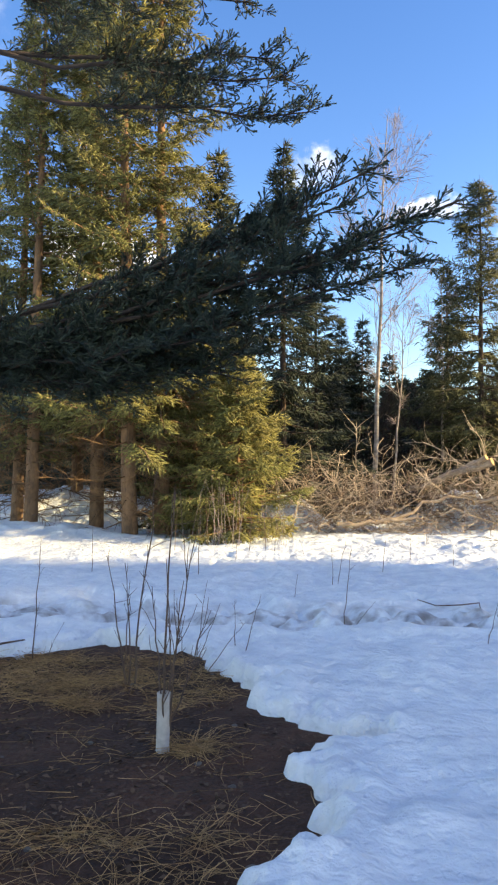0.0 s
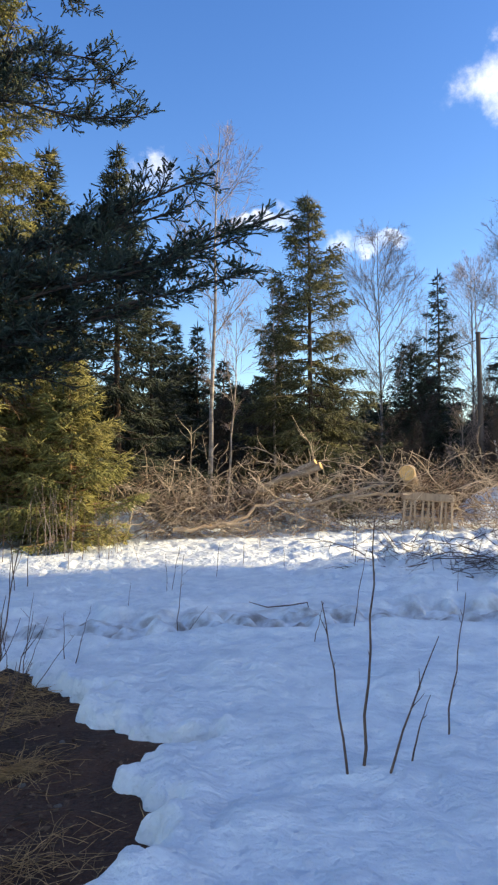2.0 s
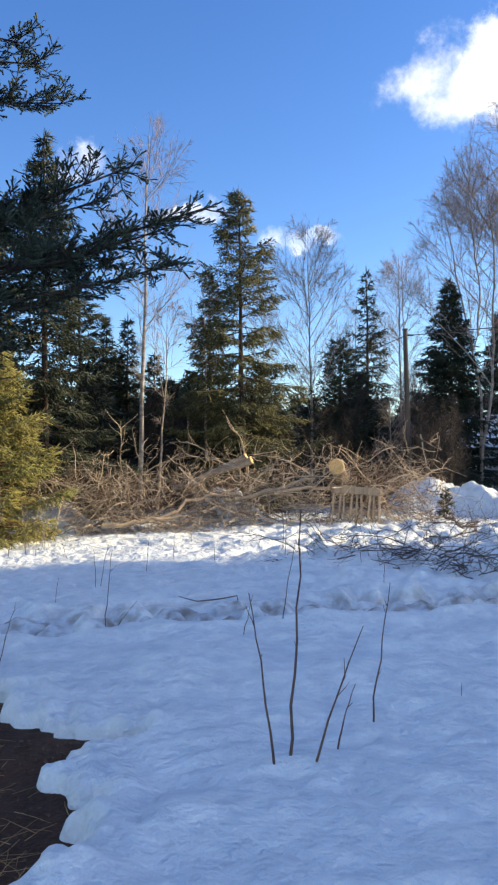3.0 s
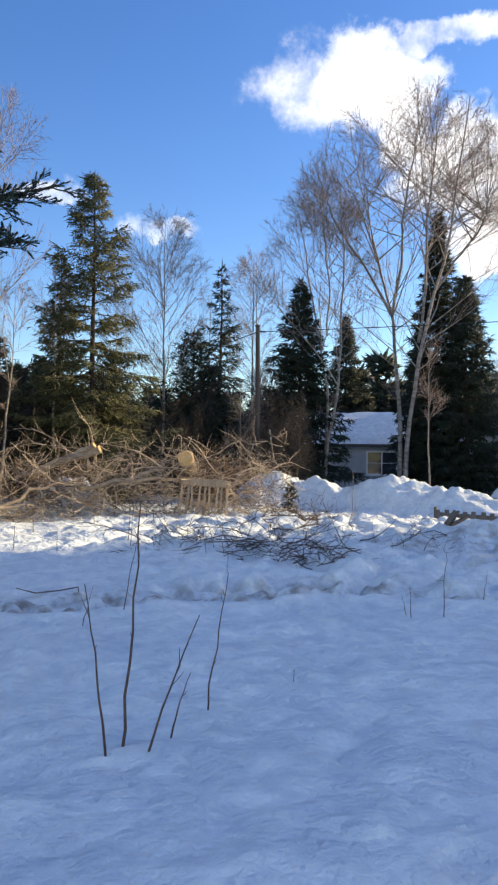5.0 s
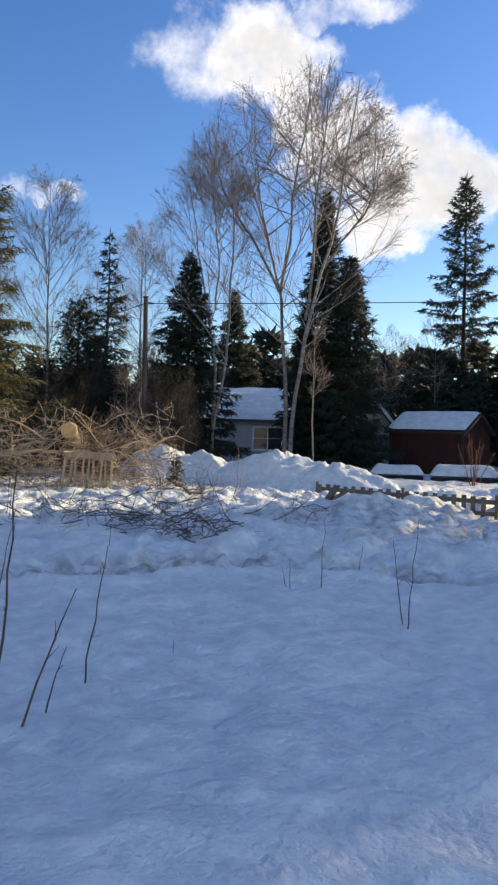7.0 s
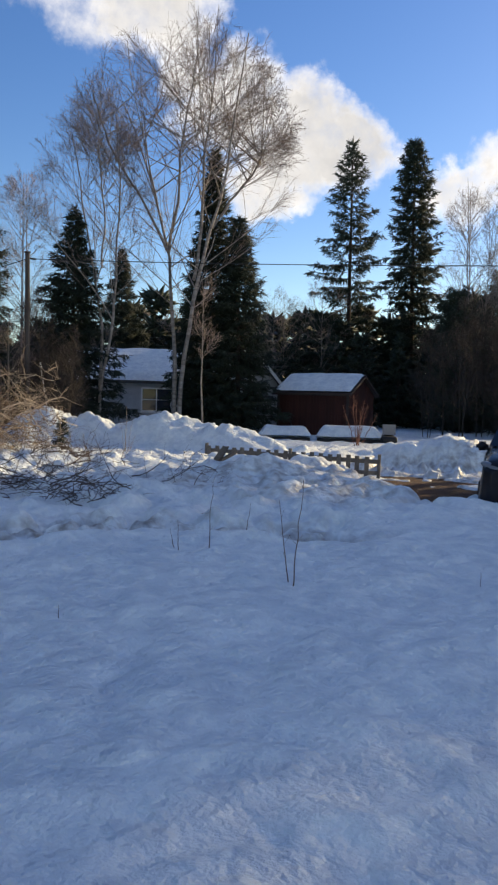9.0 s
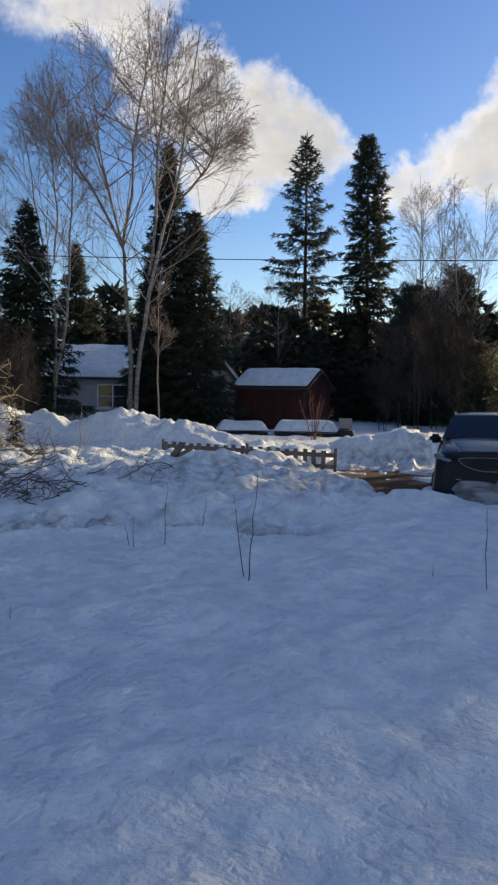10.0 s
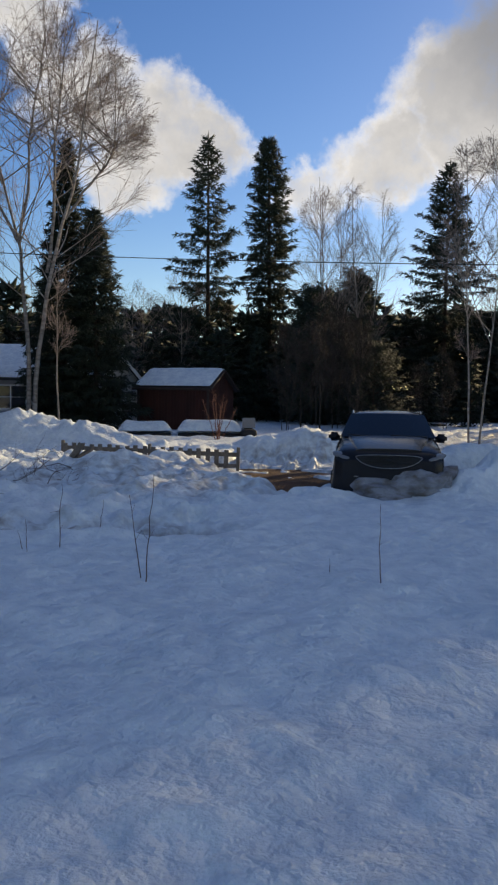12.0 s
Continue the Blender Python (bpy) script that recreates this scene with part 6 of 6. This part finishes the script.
def car():
    """A compact crossover; it faces -y, its wheels stand at z 0."""
    ob = thing("car", "dark grey compact crossover parked behind a lump of snow", "car", pose(13.14, 6.58, -0.30, 0, 0, -62))
    body = part("body", loft([(-2.17, 0.70, 0.42, 0.92, 0.02), (-2.11, 0.83, 0.32, 1.01, 0.05), (-1.95, 0.90, 0.26, 1.08, 0.09), (-1.55, 0.92, 0.22, 1.155, 0.11), (-0.95, 0.93, 0.22, 1.20, 0.10), (0.0, 0.93, 0.22, 1.20, 0.09), (1.2, 0.93, 0.22, 1.20, 0.09), (1.9, 0.91, 0.25, 1.12, 0.08), (2.18, 0.80, 0.34, 1.0, 0.05)], 48, 7.5), CAR_PAINT, ob)
    part("cabin", loft([(-1.02, 0.80, 0.98, 1.15, 0.02), (-0.55, 0.79, 0.98, 1.40, 0.12), (-0.20, 0.79, 0.98, 1.58, 0.22), (0.3, 0.79, 0.98, 1.635, 0.24), (1.2, 0.78, 0.98, 1.62, 0.24), (1.75, 0.76, 0.98, 1.52, 0.22), (2.05, 0.72, 0.98, 1.15, 0.1)], 36, 7.0), CAR_PAINT, ob)
    # windshield: a curved pane lying a little proud of the cabin's front
    nu, nv = 14, 8
    u, v = np.meshgrid(np.linspace(-1, 1, nu), np.linspace(0, 1, nv))
    half = 0.785 - 0.155 * v
    x = half * u
    y = -0.93 + 0.74 * v + 0.03 * u * u - 0.06
    z = 1.205 + 0.37 * v - 0.015 * u * u + 0.02
    i = (np.arange(nv - 1)[:, None] * nu + np.arange(nu - 1)).reshape(-1)
    q = np.stack([i, i + 1, i + nu + 1, i + nu], -1)
    glass = Geo().add(np.stack([x, y, z], -1), q).add(np.stack([x, y + 0.012, z - 0.008], -1), q[:, ::-1])
    shield = part("windshield", glass, CAR_GLASS, ob, "dark windshield")
    for s in (-1, 1):
        wiper = np.array([[(0.35 * s + 0.3, -0.99, 1.23), (0.35 * s, -1.02, 1.235), (0.35 * s - 0.3, -0.98, 1.245)]])
        part("wiper", tubes(Geo(), wiper, np.full((1, 3), 0.010), 5), BLACK, shield)
        # side windows
        w = Geo().add([(s * 0.80, -0.62, 1.13), (s * 0.80, 1.55, 1.15), (s * 0.665, 1.30, 1.50), (s * 0.665, -0.05, 1.53)], [[0, 1, 2, 3] if s > 0 else [3, 2, 1, 0]])
        part("side_window", w, CAR_GLASS, ob, smooth=False)
        # headlight, swept back
        bm = bmesh.new()
        bmesh.ops.create_uvsphere(bm, u_segments=16, v_segments=10, radius=1, matrix=pose(s * 0.70, -2.03, 0.965, 8, -14 * s, 34 * s) @ Matrix.Diagonal((0.19, 0.10, 0.050, 1)))
        lens = part("headlight", bm, LENS, ob, "clear headlight")
        bm = bmesh.new()
        bmesh.ops.create_uvsphere(bm, u_segments=12, v_segments=8, radius=1, matrix=pose(s * 0.74, -2.03, 0.56) @ Matrix.Diagonal((0.09, 0.05, 0.055, 1)))
        part("fog_light", bm, LENS, ob)
        part("bumper_trim", tubes(Geo(), np.array([[(s * 0.45, -2.175, 0.66), (s * 0.66, -2.14, 0.67), (s * 0.84, -2.01, 0.70)]]), np.full((1, 3), 0.009), 6), ALLOY, ob, "thin grey bumper trim")
        # mirror
        bm = bmesh.new()
        bmesh.ops.create_cube(bm, size=1, matrix=pose(s * 0.90, -0.58, 1.19, 0, 0, -14 * s) @ Matrix.Diagonal((0.20, 0.12, 0.15, 1)))
        bmesh.ops.bevel(bm, geom=bm.edges[:], offset=0.045, segments=3, affect="EDGES")
        mirror = part("mirror", bm, CAR_PAINT, ob)
        part("mirror_stalk", tubes(Geo(), np.array([[(s * 0.76, -0.56, 1.13), (s * 0.86, -0.58, 1.16)]]), np.full((1, 2), 0.03), 6), BLACK, mirror)
        # roof rail
        rail = np.array([[(s * 0.595, 0.12, 1.575), (s * 0.61, 0.30, 1.61), (s * 0.61, 0.7, 1.62), (s * 0.60, 1.3, 1.605), (s * 0.585, 1.45, 1.56)]])
        part("roof_rail", tubes(Geo(), rail, np.full((1, 5), 0.018), 8), CHROME, ob, "silver roof rail")
        # wheels
        for y in (-1.32, 1.32):
            bm = bmesh.new()
            seg = 28
            prof = [(0.20, 0.0), (0.235, 0.02), (0.31, 0.0), (0.345, 0.03), (0.35, 0.11), (0.345, 0.19), (0.31, 0.22), (0.22, 0.22)]
            rings = [[bm.verts.new((s * (0.905 - d), y + math.cos(t) * rr, 0.35 + math.sin(t) * rr)) for t in np.linspace(0, 2 * math.pi, seg, endpoint=False)] for rr, d in prof]
            for p0, p1 in zip(rings, rings[1:]):
                for k in range(seg):
                    bm.faces.new((p0[k], p0[(k + 1) % seg], p1[(k + 1) % seg], p1[k]))
            bmesh.ops.recalc_face_normals(bm, faces=bm.faces[:])
            wheel = part("wheel", bm, RUBBER, ob, "dark tyre")
            rim = Geo()
            for k in range(5):
                t = k * 2 * math.pi / 5
                box(rim, (-0.02, -0.035, 0.03), (0.02, 0.035, 0.215), Matrix.Translation((s * 0.885, y, 0.35)) @ Matrix.Rotation(t, 4, "X"))
            part("rim", rim, ALLOY, wheel, smooth=False)
    # bonnet shut lines and crease, grille with chrome surround, plate
    part("bonnet", loft([(-2.04, 0.52, 1.0, 1.085, 0.10), (-1.6, 0.64, 1.05, 1.195, 0.12), (-1.0, 0.70, 1.12, 1.24, 0.08)], 24, 4.0), CAR_PAINT, ob)
    t = np.linspace(0, 2 * np.pi, 29)
    gx = 0.54 * np.sign(np.cos(t)) * np.abs(np.cos(t)) ** 0.7
    gz = 0.945 + np.where(np.sin(t) > 0, 0.055, 0.145) * np.sign(np.sin(t)) * np.abs(np.sin(t)) ** 0.8 - 0.0 * gx
    gx = gx * (1 - 0.34 * (1.0 - gz) / 0.2)
    gy = -2.225 + 0.20 * gx ** 2
    surround = part("grille_surround", tubes(Geo(), np.stack([gx, gy, gz], -1)[None], np.full((1, 29), 0.007), 6), ALLOY, ob, "thin chrome grille surround")
    g = Geo().add(np.concatenate([np.stack([gx, gy + 0.004, gz], -1)[:-1], np.stack([gx, gy + 0.05, gz], -1)[:-1]]), [list(range(28))])
    grille = part("grille", g, BLACK, ob, smooth=False)
    for k in range(4):
        z = 0.875 + 0.04 * k
        w = 0.36
        xs = np.linspace(-w, w, 7)
        part("grille_bar", tubes(Geo(), np.stack([xs, -2.222 + 0.2 * xs ** 2, np.full(7, z)], -1)[None], np.full((1, 7), 0.008), 5), BLACK, grille)
    part("badge", bevel_box((-0.055, -2.245, 0.905), (0.055, -2.22, 0.945), 0.008), BLACK, ob)
    part("lower_intake", bevel_box((-0.55, -2.175, 0.42), (0.55, -2.08, 0.60), 0.03), BLACK, ob)
    return ob


car()
# the lump of dirty snow shoved up before the car
lump = bmesh.new()
bmesh.ops.create_icosphere(lump, subdivisions=5, radius=1)
for v in lump.verts:
    p = v.co.copy()
    v.co *= 1 + 0.46 * noise.noise(p * 1.8) + 0.36 * abs(noise.noise(p * 3.6)) + 0.14 * abs(noise.noise(p * 8.0)) - 0.1
clod = part("snow_lump", lump, DIRTY_SNOW)
clod.matrix_basis = pose(11.55, 5.36, -0.02, 0, 0, -62) @ Matrix.Diagonal((0.86, 0.42, 0.50, 1))
tagged(clod, "lump of ploughed dirty snow pushed up before the car", "snow lump")
